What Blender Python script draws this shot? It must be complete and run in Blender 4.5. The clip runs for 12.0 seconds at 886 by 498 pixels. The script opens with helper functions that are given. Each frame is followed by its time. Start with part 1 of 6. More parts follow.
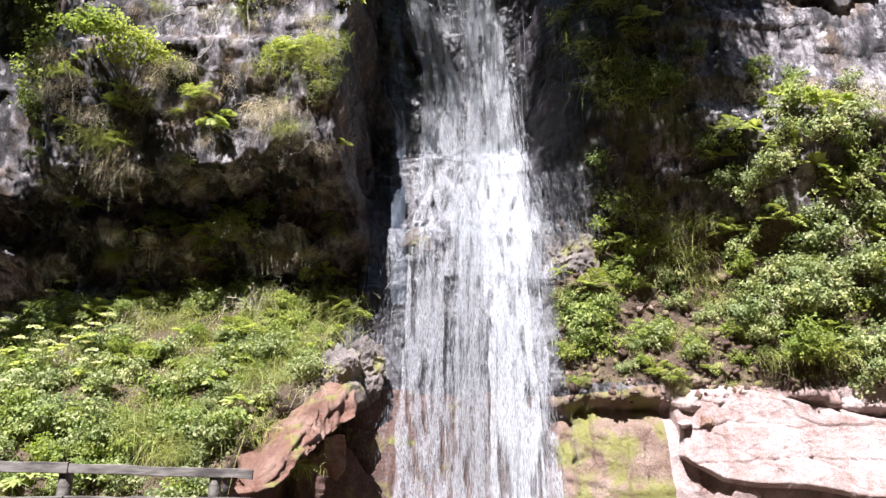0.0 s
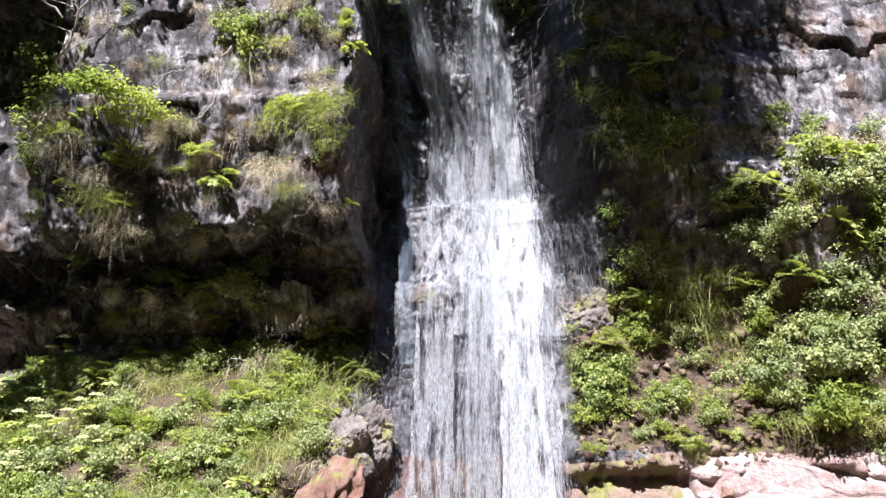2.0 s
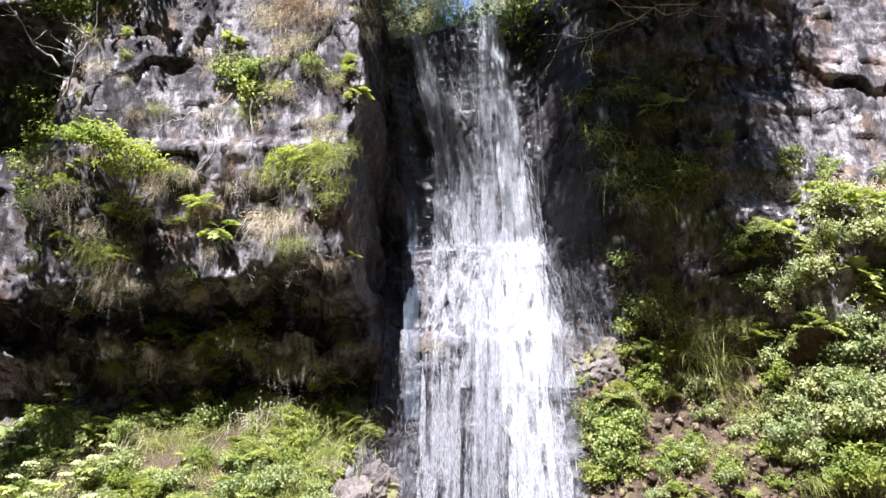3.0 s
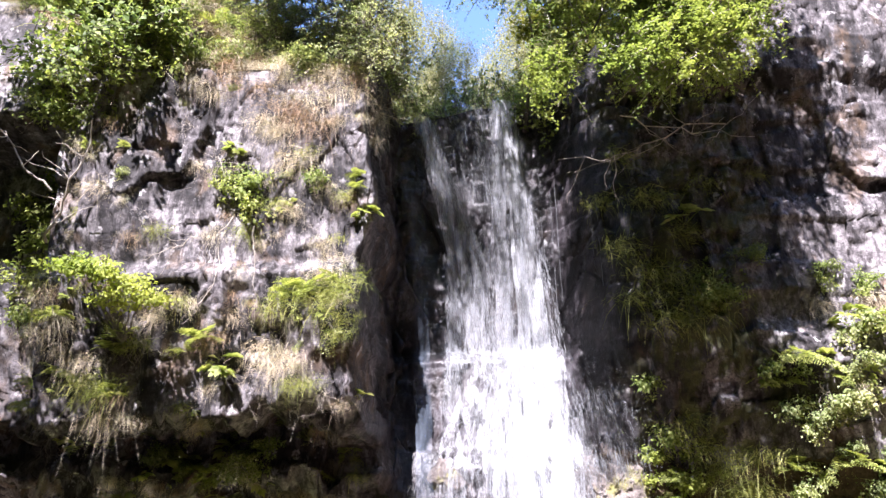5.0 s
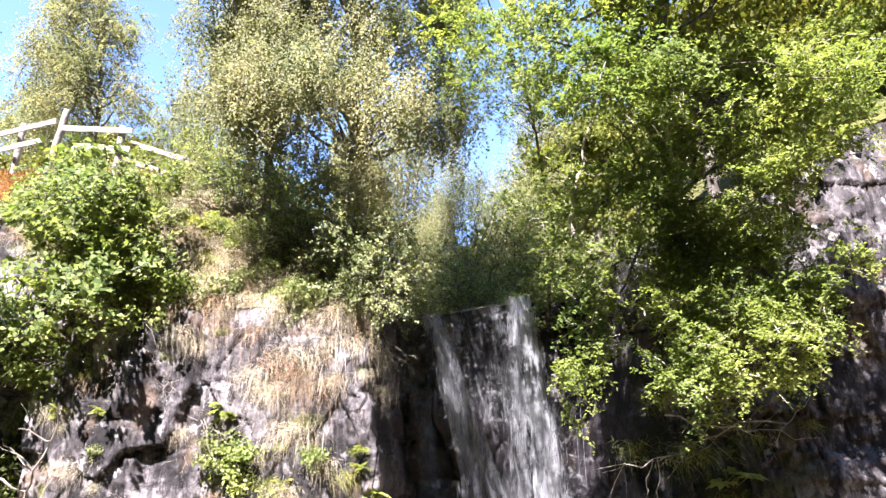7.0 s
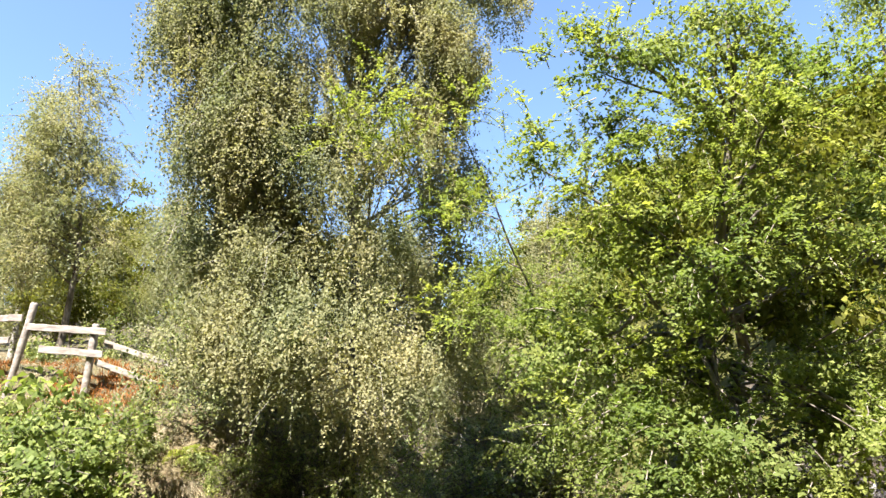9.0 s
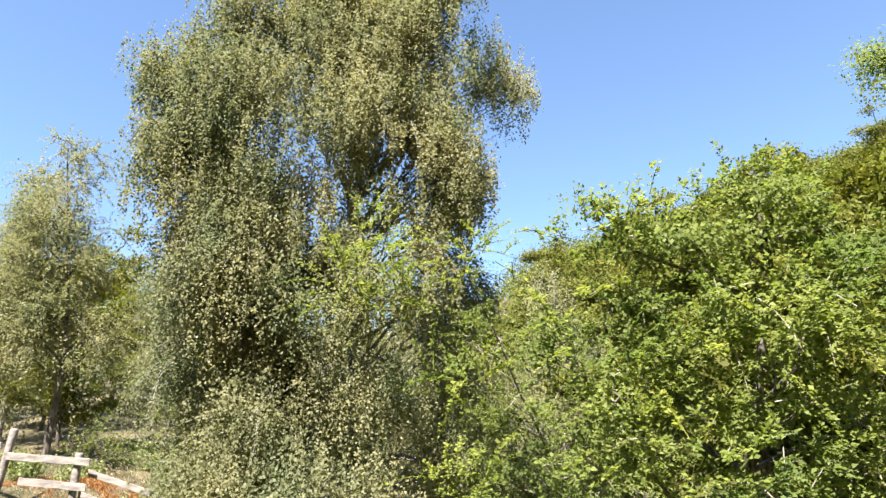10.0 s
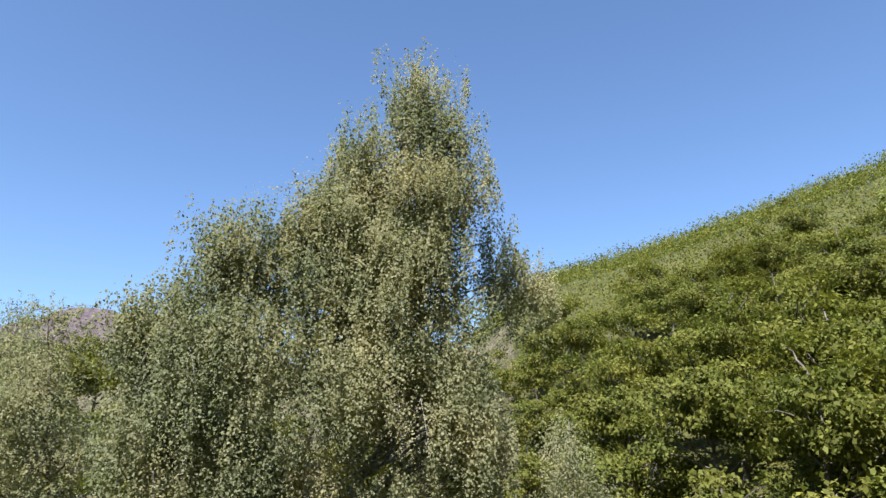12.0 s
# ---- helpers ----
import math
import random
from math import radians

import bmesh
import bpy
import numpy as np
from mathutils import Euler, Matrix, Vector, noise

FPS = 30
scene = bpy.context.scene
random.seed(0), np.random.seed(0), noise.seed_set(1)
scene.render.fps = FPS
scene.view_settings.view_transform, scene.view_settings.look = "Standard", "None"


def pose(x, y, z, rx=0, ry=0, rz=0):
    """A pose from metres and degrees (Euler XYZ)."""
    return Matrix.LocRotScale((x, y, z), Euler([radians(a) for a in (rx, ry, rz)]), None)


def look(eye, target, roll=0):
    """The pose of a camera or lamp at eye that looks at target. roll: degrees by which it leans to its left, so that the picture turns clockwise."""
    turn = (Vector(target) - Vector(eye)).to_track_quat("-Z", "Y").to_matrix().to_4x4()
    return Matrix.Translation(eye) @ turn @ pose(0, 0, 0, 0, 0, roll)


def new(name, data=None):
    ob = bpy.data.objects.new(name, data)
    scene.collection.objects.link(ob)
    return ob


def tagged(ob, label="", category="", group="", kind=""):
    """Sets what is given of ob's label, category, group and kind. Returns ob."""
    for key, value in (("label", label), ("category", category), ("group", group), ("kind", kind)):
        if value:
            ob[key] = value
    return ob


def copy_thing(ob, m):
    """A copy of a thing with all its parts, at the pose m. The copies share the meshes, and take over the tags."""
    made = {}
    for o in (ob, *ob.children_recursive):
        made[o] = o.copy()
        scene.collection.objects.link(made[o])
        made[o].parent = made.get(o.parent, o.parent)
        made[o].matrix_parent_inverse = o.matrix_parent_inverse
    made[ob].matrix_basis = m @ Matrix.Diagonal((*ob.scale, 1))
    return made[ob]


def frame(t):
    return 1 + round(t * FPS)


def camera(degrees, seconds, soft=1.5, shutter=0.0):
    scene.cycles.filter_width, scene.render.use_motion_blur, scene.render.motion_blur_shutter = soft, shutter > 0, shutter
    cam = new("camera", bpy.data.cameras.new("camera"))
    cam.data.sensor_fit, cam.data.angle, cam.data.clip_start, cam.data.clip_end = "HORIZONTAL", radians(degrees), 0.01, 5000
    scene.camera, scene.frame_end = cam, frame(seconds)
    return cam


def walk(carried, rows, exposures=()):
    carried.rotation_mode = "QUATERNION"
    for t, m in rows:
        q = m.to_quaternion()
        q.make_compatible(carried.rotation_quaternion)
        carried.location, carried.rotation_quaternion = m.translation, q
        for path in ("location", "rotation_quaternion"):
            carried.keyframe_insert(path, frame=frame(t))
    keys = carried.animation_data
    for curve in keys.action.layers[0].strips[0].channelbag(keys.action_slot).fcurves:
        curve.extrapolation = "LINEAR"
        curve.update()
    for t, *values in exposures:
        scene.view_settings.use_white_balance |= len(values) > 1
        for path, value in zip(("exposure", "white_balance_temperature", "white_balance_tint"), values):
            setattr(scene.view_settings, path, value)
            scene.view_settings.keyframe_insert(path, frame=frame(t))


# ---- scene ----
cam = camera(67.8, 12.0, soft=1.45)
PATH = [
    (0.0, pose(0.000, 0.000, 1.600, 107.70, 0.00, 0.00)),
    (0.5, pose(0.000, 0.002, 1.790, 107.70, 0.10, 0.20)),
    (1.0, pose(0.000, -0.001, 2.030, 107.70, 0.20, 0.40)),
    (1.5, pose(-0.010, -0.000, 2.324, 107.80, 0.20, 0.60)),
    (2.0, pose(-0.040, 0.006, 2.799, 107.80, 0.30, 0.70)),
    (2.5, pose(-0.050, 0.022, 3.307, 107.90, 0.30, 0.90)),
    (3.0, pose(-0.070, 0.025, 3.823, 107.90, 0.40, 1.10)),
    (5.0, pose(-0.200, 0.015, 6.223, 108.30, 0.60, 1.70)),
    (5.5, pose(-0.210, -0.002, 7.394, 108.40, 0.70, 1.90)),
    (6.0, pose(-0.230, -0.016, 8.754, 108.50, 0.80, 2.00)),
    (6.5, pose(-0.250, -0.020, 9.918, 108.60, 0.80, 2.10)),
    (7.0, pose(-0.260, -0.030, 11.132, 108.80, 0.80, 2.40)),
    (9.0, pose(-0.260, -0.030, 15.992, 108.50, 0.60, 2.70)),
    (9.5, pose(-0.260, -0.021, 17.193, 108.70, 0.70, 2.70)),
    (10.0, pose(-0.276, -0.029, 18.500, 108.90, 0.80, 2.90)),
    (10.5, pose(-0.285, -0.050, 19.683, 109.10, 0.70, 3.00)),
    (11.0, pose(-0.293, -0.110, 20.990, 109.20, 0.80, 3.20)),
    (11.5, pose(-0.317, -0.204, 22.269, 109.30, 0.80, 3.20)),
    (12.0, pose(-0.367, -0.264, 23.681, 108.40, 0.90, 3.20)),
]
EXPOSURES = [(0.0, 1.75, 5850, 16), (3.0, 1.93, 5700, 17), (5.0, 2.31, 5850, 24), (7.0, 2.50, 6050, 22),
             (9.0, 1.95, 6700, 10), (10.5, 1.52, 6450, 10), (12.0, 1.00, 6050, 10)]
walk(cam, PATH, EXPOSURES)

# ---- world, sun ----
SUN_DIR = Vector((-0.34, -1.0, 1.50)).normalized()      # towards the sun
world = bpy.data.worlds.new("world")
scene.world = world
world.use_nodes = True
wn = world.node_tree.nodes
sky = wn.new("ShaderNodeTexSky")
sky.sky_type, sky.sun_disc = "NISHITA", False
sky.sun_elevation = math.asin(SUN_DIR.z)
sky.sun_rotation = math.atan2(SUN_DIR.x, SUN_DIR.y)
sky.altitude, sky.air_density, sky.dust_density, sky.ozone_density = 1000, 1.0, 0.05, 3.1
wn["Background"].inputs["Strength"].default_value = 0.115
world.node_tree.links.new(sky.outputs[0], wn["Background"].inputs["Color"])
sun = new("sun", bpy.data.lights.new("sun", "SUN"))
sun.data.energy, sun.data.angle, sun.data.color = 5.0, radians(0.5), (1.0, 0.95, 0.87)
sun.matrix_world = look((0, 0, 60), Vector((0, 0, 60)) - SUN_DIR)

# ---- number helpers ----
RNG = np.random.default_rng(7)


def smooth(a, b, x):
    t = np.clip((x - a) / (b - a), 0, 1)
    return t * t * (3 - 2 * t)


def lattice(ix, iy, seed):
    h = np.sin(ix * 127.1 + iy * 311.7 + seed * 74.7) * 43758.5453
    return h - np.floor(h)


def vnoise(x, y, seed=0):
    """Smooth value noise, 0 to 1."""
    ix, iy = np.floor(x), np.floor(y)
    fx, fy = x - ix, y - iy
    fx, fy = fx * fx * (3 - 2 * fx), fy * fy * (3 - 2 * fy)
    a, b = lattice(ix, iy, seed), lattice(ix + 1, iy, seed)
    c, d = lattice(ix, iy + 1, seed), lattice(ix + 1, iy + 1, seed)
    return (a * (1 - fx) + b * fx) * (1 - fy) + (c * (1 - fx) + d * fx) * fy


def fbm(x, y, seed=0, octaves=4):
    total, amp = 0, 0.5
    for i in range(octaves):
        total = total + amp * (vnoise(x, y, seed + i * 13) - 0.5)
        x, y, amp = x * 2.03, y * 2.03, amp * 0.5
    return total


def cells(x, y, seed=0):
    """Nearest-cell pattern: the cell's random value and the distance to its border."""
    ix, iy = np.floor(x), np.floor(y)
    d1 = np.full(np.shape(x), 9.0)
    d2 = np.full(np.shape(x), 9.0)
    val, ox, oy = np.zeros(np.shape(x)), np.zeros(np.shape(x)), np.zeros(np.shape(x))
    for dx in (-1, 0, 1):
        for dy in (-1, 0, 1):
            cx, cy = ix + dx, iy + dy
            px = cx + 0.15 + 0.7 * lattice(cx, cy, seed)
            py = cy + 0.15 + 0.7 * lattice(cx, cy, seed + 5)
            d = np.maximum(np.abs(px - x), np.abs(py - y)) + 0.25 * np.hypot(px - x, py - y)
            near = d < d1
            d2 = np.where(near, d1, np.minimum(d2, d))
            val = np.where(near, lattice(cx, cy, seed + 9), val)
            ox, oy = np.where(near, x - px, ox), np.where(near, y - py, oy)
            d1 = np.where(near, d, d1)
    # each block's face is a little tilted
    tilt = ox * (lattice(val * 91, val * 17, seed) - 0.5) + oy * (lattice(val * 37, val * 53, seed) - 0.5)
    return val + 0.4 * tilt, d2 - d1


def mesh_np(name, verts, quads, material, smooth_shade=False):
    verts, quads = np.asarray(verts, dtype=np.float32), np.asarray(quads, dtype=np.int32)
    me = bpy.data.meshes.new(name)
    n, k = quads.shape
    me.vertices.add(len(verts))
    me.vertices.foreach_set("co", verts.ravel())
    me.loops.add(n * k)
    me.loops.foreach_set("vertex_index", quads.ravel())
    me.polygons.add(n)
    me.polygons.foreach_set("loop_start", np.arange(0, n * k, k, dtype=np.int32))
    if smooth_shade:
        me.polygons.foreach_set("use_smooth", np.ones(n, dtype=bool))
    me.update(calc_edges=True)
    me.materials.append(material)
    return me


def grid_quads(nu, nv):
    i = np.arange(nu - 1)[:, None] * nv + np.arange(nv - 1)[None, :]
    return np.stack([i, i + nv, i + nv + 1, i + 1], -1).reshape(-1, 4)


def part(name, me, parent, label=""):
    ob = new(name, me)
    ob.parent = parent
    if label:
        ob["label"] = label
    return ob


def unit(v):
    return v / (np.linalg.norm(v, axis=-1, keepdims=True) + 1e-9)


# ---- materials ----
def material(name):
    m = bpy.data.materials.new(name)
    m.use_nodes = True
    return m, m.node_tree.nodes, m.node_tree.links, m.node_tree.nodes["Principled BSDF"]


def ramp(nodes, stops):
    r = nodes.new("ShaderNodeValToRGB")
    while len(r.color_ramp.elements) < len(stops):
        r.color_ramp.elements.new(0.5)
    for e, (p, c) in zip(r.color_ramp.elements, stops):
        e.position, e.color = p, (*c, 1)
    return r


def noise_tex(nodes, links, scale, detail=6, stretch=(1, 1, 1), rough=0.6):
    co, mp, tx = nodes.new("ShaderNodeTexCoord"), nodes.new("ShaderNodeMapping"), nodes.new("ShaderNodeTexNoise")
    mp.inputs["Scale"].default_value = stretch
    tx.inputs["Scale"].default_value, tx.inputs["Detail"].default_value, tx.inputs["Roughness"].default_value = scale, detail, rough
    links.new(co.outputs["Object"], mp.inputs[0])
    links.new(mp.outputs[0], tx.inputs["Vector"])
    return tx


def mixed(nodes, links, fac, a, b, mode="MIX"):
    m = nodes.new("ShaderNodeMix")
    m.data_type, m.blend_type = "RGBA", mode
    for sock, v in ((m.inputs[0], fac), (m.inputs[6], a), (m.inputs[7], b)):
        if isinstance(v, (int, float)):
            sock.default_value = v
        elif isinstance(v, tuple):
            sock.default_value = (*v, 1)
        else:
            links.new(v, sock)
    return m.outputs[2]


def bumped(nodes, links, bsdf, height, strength, distance):
    b = nodes.new("ShaderNodeBump")
    b.inputs["Strength"].default_value, b.inputs["Distance"].default_value = strength, distance
    links.new(height, b.inputs["Height"])
    links.new(b.outputs[0], bsdf.inputs["Normal"])


def rock_material(name, dark, mid, light, rough=0.85, moss=0.0, streak=0.6, scale=1.0):
    m, nodes, links, bsdf = material(name)
    big = noise_tex(nodes, links, 0.9 * scale, 7)
    r = ramp(nodes, [(0.30, dark), (0.50, mid), (0.72, light)])
    links.new(big.outputs[0], r.inputs[0])
    runs = noise_tex(nodes, links, 2.2 * scale, 5, (1.6, 1.6, 0.25))
    rr = ramp(nodes, [(0.42, (0, 0, 0)), (0.62, (1, 1, 1))])
    links.new(runs.outputs[0], rr.inputs[0])
    col = mixed(nodes, links, rr.outputs[0], r.outputs[0], light)
    col = mixed(nodes, links, streak, r.outputs[0], col)
    grain = noise_tex(nodes, links, 26 * scale, 6)
    g = ramp(nodes, [(0.3, (0.55, 0.55, 0.55)), (0.7, (1.25, 1.22, 1.2))])
    links.new(grain.outputs[0], g.inputs[0])
    col = mixed(nodes, links, 1.0, col, g.outputs[0], "MULTIPLY")
    if moss:
        mt = noise_tex(nodes, links, 1.7, 8)
        mr = ramp(nodes, [(0.62 - moss * 0.35, (0, 0, 0)), (0.70 - moss * 0.25, (1, 1, 1))])
        links.new(mt.outputs[0], mr.inputs[0])
        col = mixed(nodes, links, mr.outputs[0], col, (0.19, 0.18, 0.05))
    links.new(col, bsdf.inputs["Base Color"])
    bsdf.inputs["Roughness"].default_value = rough
    fine = noise_tex(nodes, links, 9 * scale, 10, rough=0.7)
    bumped(nodes, links, bsdf, fine.outputs[0], 0.9, 0.06)
    return m


def leaf_material(name, dark, mid, light, translucent=0.35, rough=0.45, patch=0.7, glow=(1.2, 1.25, 0.65)):
    m, nodes, links, bsdf = material(name)
    geo, info = nodes.new("ShaderNodeNewGeometry"), nodes.new("ShaderNodeObjectInfo")
    r = ramp(nodes, [(0.0, dark), (0.5, mid), (1.0, light)])
    links.new(geo.outputs["Random Per Island"], r.inputs[0])
    t = ramp(nodes, [(0.0, (0.90, 0.92, 0.88)), (1.0, (1.10, 1.07, 1.02))])
    links.new(info.outputs["Random"], t.inputs[0])
    col = mixed(nodes, links, 1.0, r.outputs[0], t.outputs[0], "MULTIPLY")
    drift = noise_tex(nodes, links, patch, 3)
    dr = ramp(nodes, [(0.36, (0.72, 0.80, 0.75)), (0.64, (1.28, 1.18, 1.1))])
    links.new(drift.outputs[0], dr.inputs[0])
    col = mixed(nodes, links, 1.0, col, dr.outputs[0], "MULTIPLY")
    links.new(col, bsdf.inputs["Base Color"])
    bsdf.inputs["Roughness"].default_value = rough
    bsdf.inputs["Specular IOR Level"].default_value = 0.15
    tr, mx = nodes.new("ShaderNodeBsdfTranslucent"), nodes.new("ShaderNodeMixShader")
    links.new(mixed(nodes, links, 1.0, col, glow, "MULTIPLY"), tr.inputs[0])
    mx.inputs[0].default_value = translucent
    links.new(bsdf.outputs[0], mx.inputs[1])
    links.new(tr.outputs[0], mx.inputs[2])
    links.new(mx.outputs[0], nodes["Material Output"].inputs["Surface"])
    return m


def bark_material(name, dark, light, scale=9, stretch=(1, 1, 0.3)):
    m, nodes, links, bsdf = material(name)
    tx = noise_tex(nodes, links, scale, 6, stretch)
    r = ramp(nodes, [(0.38, dark), (0.62, light)])
    links.new(tx.outputs[0], r.inputs[0])
    links.new(r.outputs[0], bsdf.inputs["Base Color"])
    bsdf.inputs["Roughness"].default_value = 0.9
    bumped(nodes, links, bsdf, tx.outputs[0], 0.8, 0.03)
    return m


def cliff_material():
    """Grey volcanic rock with black stains, ochre and lichen patches, and a wet black band round the fall."""
    m, nodes, links, bsdf = material("cliff_rock")
    co, sep = nodes.new("ShaderNodeTexCoord"), nodes.new("ShaderNodeSeparateXYZ")
    links.new(co.outputs["Object"], sep.inputs[0])
    big = noise_tex(nodes, links, 0.75, 7)
    r = ramp(nodes, [(0.34, (0.105, 0.096, 0.098)), (0.45, (0.215, 0.200, 0.205)), (0.54, (0.335, 0.315, 0.325)), (0.66, (0.46, 0.44, 0.455))])
    links.new(big.outputs[0], r.inputs[0])
    col = r.outputs[0]
    # black run-down stains, then mottling and small scars
    for sc, stretch, lo, hi, k in ((1.5, (1.5, 1.5, 0.40), 0.44, 0.55, 0.17), (4.2, (1.3, 1.3, 0.55), 0.40, 0.52, 0.38), (11.0, (1.0, 1.0, 0.8), 0.38, 0.50, 0.45)):
        dark = noise_tex(nodes, links, sc, 7, stretch, 0.66)
        tr = ramp(nodes, [(lo, (k, k * 0.94, k * 0.96)), (hi, (1, 1, 1))])
        links.new(dark.outputs[0], tr.inputs[0])
        col = mixed(nodes, links, 1.0, col, tr.outputs[0], "MULTIPLY")
    ochre = noise_tex(nodes, links, 1.3, 7, (1, 1, 0.6))
    oc = ramp(nodes, [(0.54, (0, 0, 0)), (0.66, (0.5, 0.5, 0.5))])
    links.new(ochre.outputs[0], oc.inputs[0])
    col = mixed(nodes, links, oc.outputs[0], col, (0.27, 0.175, 0.10))
    lichen = noise_tex(nodes, links, 3.1, 8, (1, 1, 0.8), 0.7)
    lc = ramp(nodes, [(0.575, (0, 0, 0)), (0.63, (0.75, 0.75, 0.75))])
    links.new(lichen.outputs[0], lc.inputs[0])
    col = mixed(nodes, links, lc.outputs[0], col, (0.56, 0.545, 0.55))
    # moss on the damp wall to the right of the fall
    near, far = nodes.new("ShaderNodeMapRange"), nodes.new("ShaderNodeMapRange")
    near.inputs[1].default_value, near.inputs[2].default_value = 2.4, 3.6
    far.inputs[1].default_value, far.inputs[2].default_value, far.inputs[3].default_value, far.inputs[4].default_value = 5.0, 6.6, 1.0, 0.0
    span, moss = nodes.new("ShaderNodeMath"), noise_tex(nodes, links, 1.9, 8, (1, 1, 0.6), 0.65)
    span.operation = "MULTIPLY"
    links.new(sep.outputs[0], near.inputs[0])
    links.new(sep.outputs[0], far.inputs[0])
    links.new(near.outputs[0], span.inputs[0])
    links.new(far.outputs[0], span.inputs[1])
    ms = ramp(nodes, [(0.47, (0, 0, 0)), (0.56, (0.9, 0.9, 0.9))])
    links.new(moss.outputs[0], ms.inputs[0])
    col = mixed(nodes, links, mixed(nodes, links, 1.0, ms.outputs[0], span.outputs[0], "MULTIPLY"), col, (0.105, 0.115, 0.035))
    # broken facets of slightly different tone
    facets = []
    for sc, lo, hi in ((2.3, 0.62, 1.16), (6.5, 0.68, 1.14)):
        fm, fv, fr = nodes.new("ShaderNodeMapping"), nodes.new("ShaderNodeTexVoronoi"), nodes.new("ShaderNodeSeparateColor")
        fm.inputs["Scale"].default_value = (1.25, 0.6, 0.85)
        fv.distance, fv.inputs["Scale"].default_value = "CHEBYCHEV", sc
        links.new(mixed(nodes, links, 0.12, co.outputs["Object"], ochre.outputs["Color"], "ADD"), fm.inputs[0])
        links.new(fm.outputs[0], fv.inputs["Vector"])
        links.new(fv.outputs["Color"], fr.inputs[0])
        tone = ramp(nodes, [(0.0, (lo, lo * 0.98, lo * 0.99)), (1.0, (hi, hi, hi))])
        links.new(fr.outputs[0], tone.inputs[0])
        col = mixed(nodes, links, 1.0, col, tone.outputs[0], "MULTIPLY")
        facets.append(fr.outputs[0])
    grain = noise_tex(nodes, links, 34, 6)
    g = ramp(nodes, [(0.3, (0.62, 0.61, 0.6)), (0.7, (1.22, 1.20, 1.18))])
    links.new(grain.outputs[0], g.inputs[0])
    col = mixed(nodes, links, 1.0, col, g.outputs[0], "MULTIPLY")
    # wet black rock beside and behind the fall
    off, ab, wob = (nodes.new("ShaderNodeMath") for _ in range(3))
    off.operation, off.inputs[1].default_value = "SUBTRACT", 0.8
    links.new(sep.outputs[0], off.inputs[0])
    ab.operation = "ABSOLUTE"
    links.new(off.outputs[0], ab.inputs[0])
    wob.operation, wob.inputs[1].default_value = "MULTIPLY_ADD", 2.4
    links.new(ochre.outputs[0], wob.inputs[0])
    links.new(ab.outputs[0], wob.inputs[2])
    wr = ramp(nodes, [(0.0, (1, 1, 1)), (1.0, (0, 0, 0))])
    mr = nodes.new("ShaderNodeMapRange")
    mr.inputs[1].default_value, mr.inputs[2].default_value = 3.5, 4.4
    links.new(wob.outputs[0], mr.inputs[0])
    links.new(mr.outputs[0], wr.inputs[0])
    col = mixed(nodes, links, wr.outputs[0], col, mixed(nodes, links, 1.0, col, (0.24, 0.23, 0.25), "MULTIPLY"))
    gl = ramp(nodes, [(0.0, (0.85, 0.85, 0.85)), (1.0, (0.38, 0.38, 0.38))])
    links.new(wr.outputs[0], gl.inputs[0])
    links.new(gl.outputs[0], bsdf.inputs["Roughness"])
    # hairline joints
    cm, cr = nodes.new("ShaderNodeMapping"), nodes.new("ShaderNodeTexVoronoi")
    cm.inputs["Scale"].default_value = (1.3, 0.4, 0.9)
    cr.feature, cr.inputs["Scale"].default_value = "DISTANCE_TO_EDGE", 1.5
    links.new(mixed(nodes, links, 0.25, co.outputs["Object"], ochre.outputs["Color"], "ADD"), cm.inputs[0])
    links.new(cm.outputs[0], cr.inputs["Vector"])
    crack = ramp(nodes, [(0.0, (0.0, 0.0, 0.0)), (0.012, (1, 1, 1))])
    links.new(cr.outputs[0], crack.inputs[0])
    links.new(mixed(nodes, links, 1.0, col, mixed(nodes, links, crack.outputs[0], (0.45, 0.43, 0.45), (1, 1, 1)), "MULTIPLY"), bsdf.inputs["Base Color"])
    fine = noise_tex(nodes, links, 14, 9, (1, 1, 1), 0.7)
    relief = nodes.new("ShaderNodeMath")
    relief.operation, relief.inputs[1].default_value = "MULTIPLY_ADD", 0.2
    links.new(crack.outputs[0], relief.inputs[0])
    links.new(fine.outputs[0], relief.inputs[2])
    chips = nodes.new("ShaderNodeMath")
    chips.operation, chips.inputs[1].default_value = "MULTIPLY_ADD", 0.8
    links.new(facets[1], chips.inputs[0])
    links.new(relief.outputs[0], chips.inputs[2])
    bumped(nodes, links, bsdf, chips.outputs[0], 0.7, 0.03)
    return m


def ground_material(name, stops, scale=0.6, fine=14):
    m, nodes, links, bsdf = material(name)
    a = noise_tex(nodes, links, scale, 8)
    r = ramp(nodes, stops)
    links.new(a.outputs[0], r.inputs[0])
    b = noise_tex(nodes, links, fine, 8)
    g = ramp(nodes, [(0.3, (0.5, 0.5, 0.5)), (0.7, (1.3, 1.28, 1.2))])
    links.new(b.outputs[0], g.inputs[0])
    links.new(mixed(nodes, links, 1.0, r.outputs[0], g.outputs[0], "MULTIPLY"), bsdf.inputs["Base Color"])
    bsdf.inputs["Roughness"].default_value = 0.95
    bumped(nodes, links, bsdf, b.outputs[0], 0.8, 0.08)
    return m


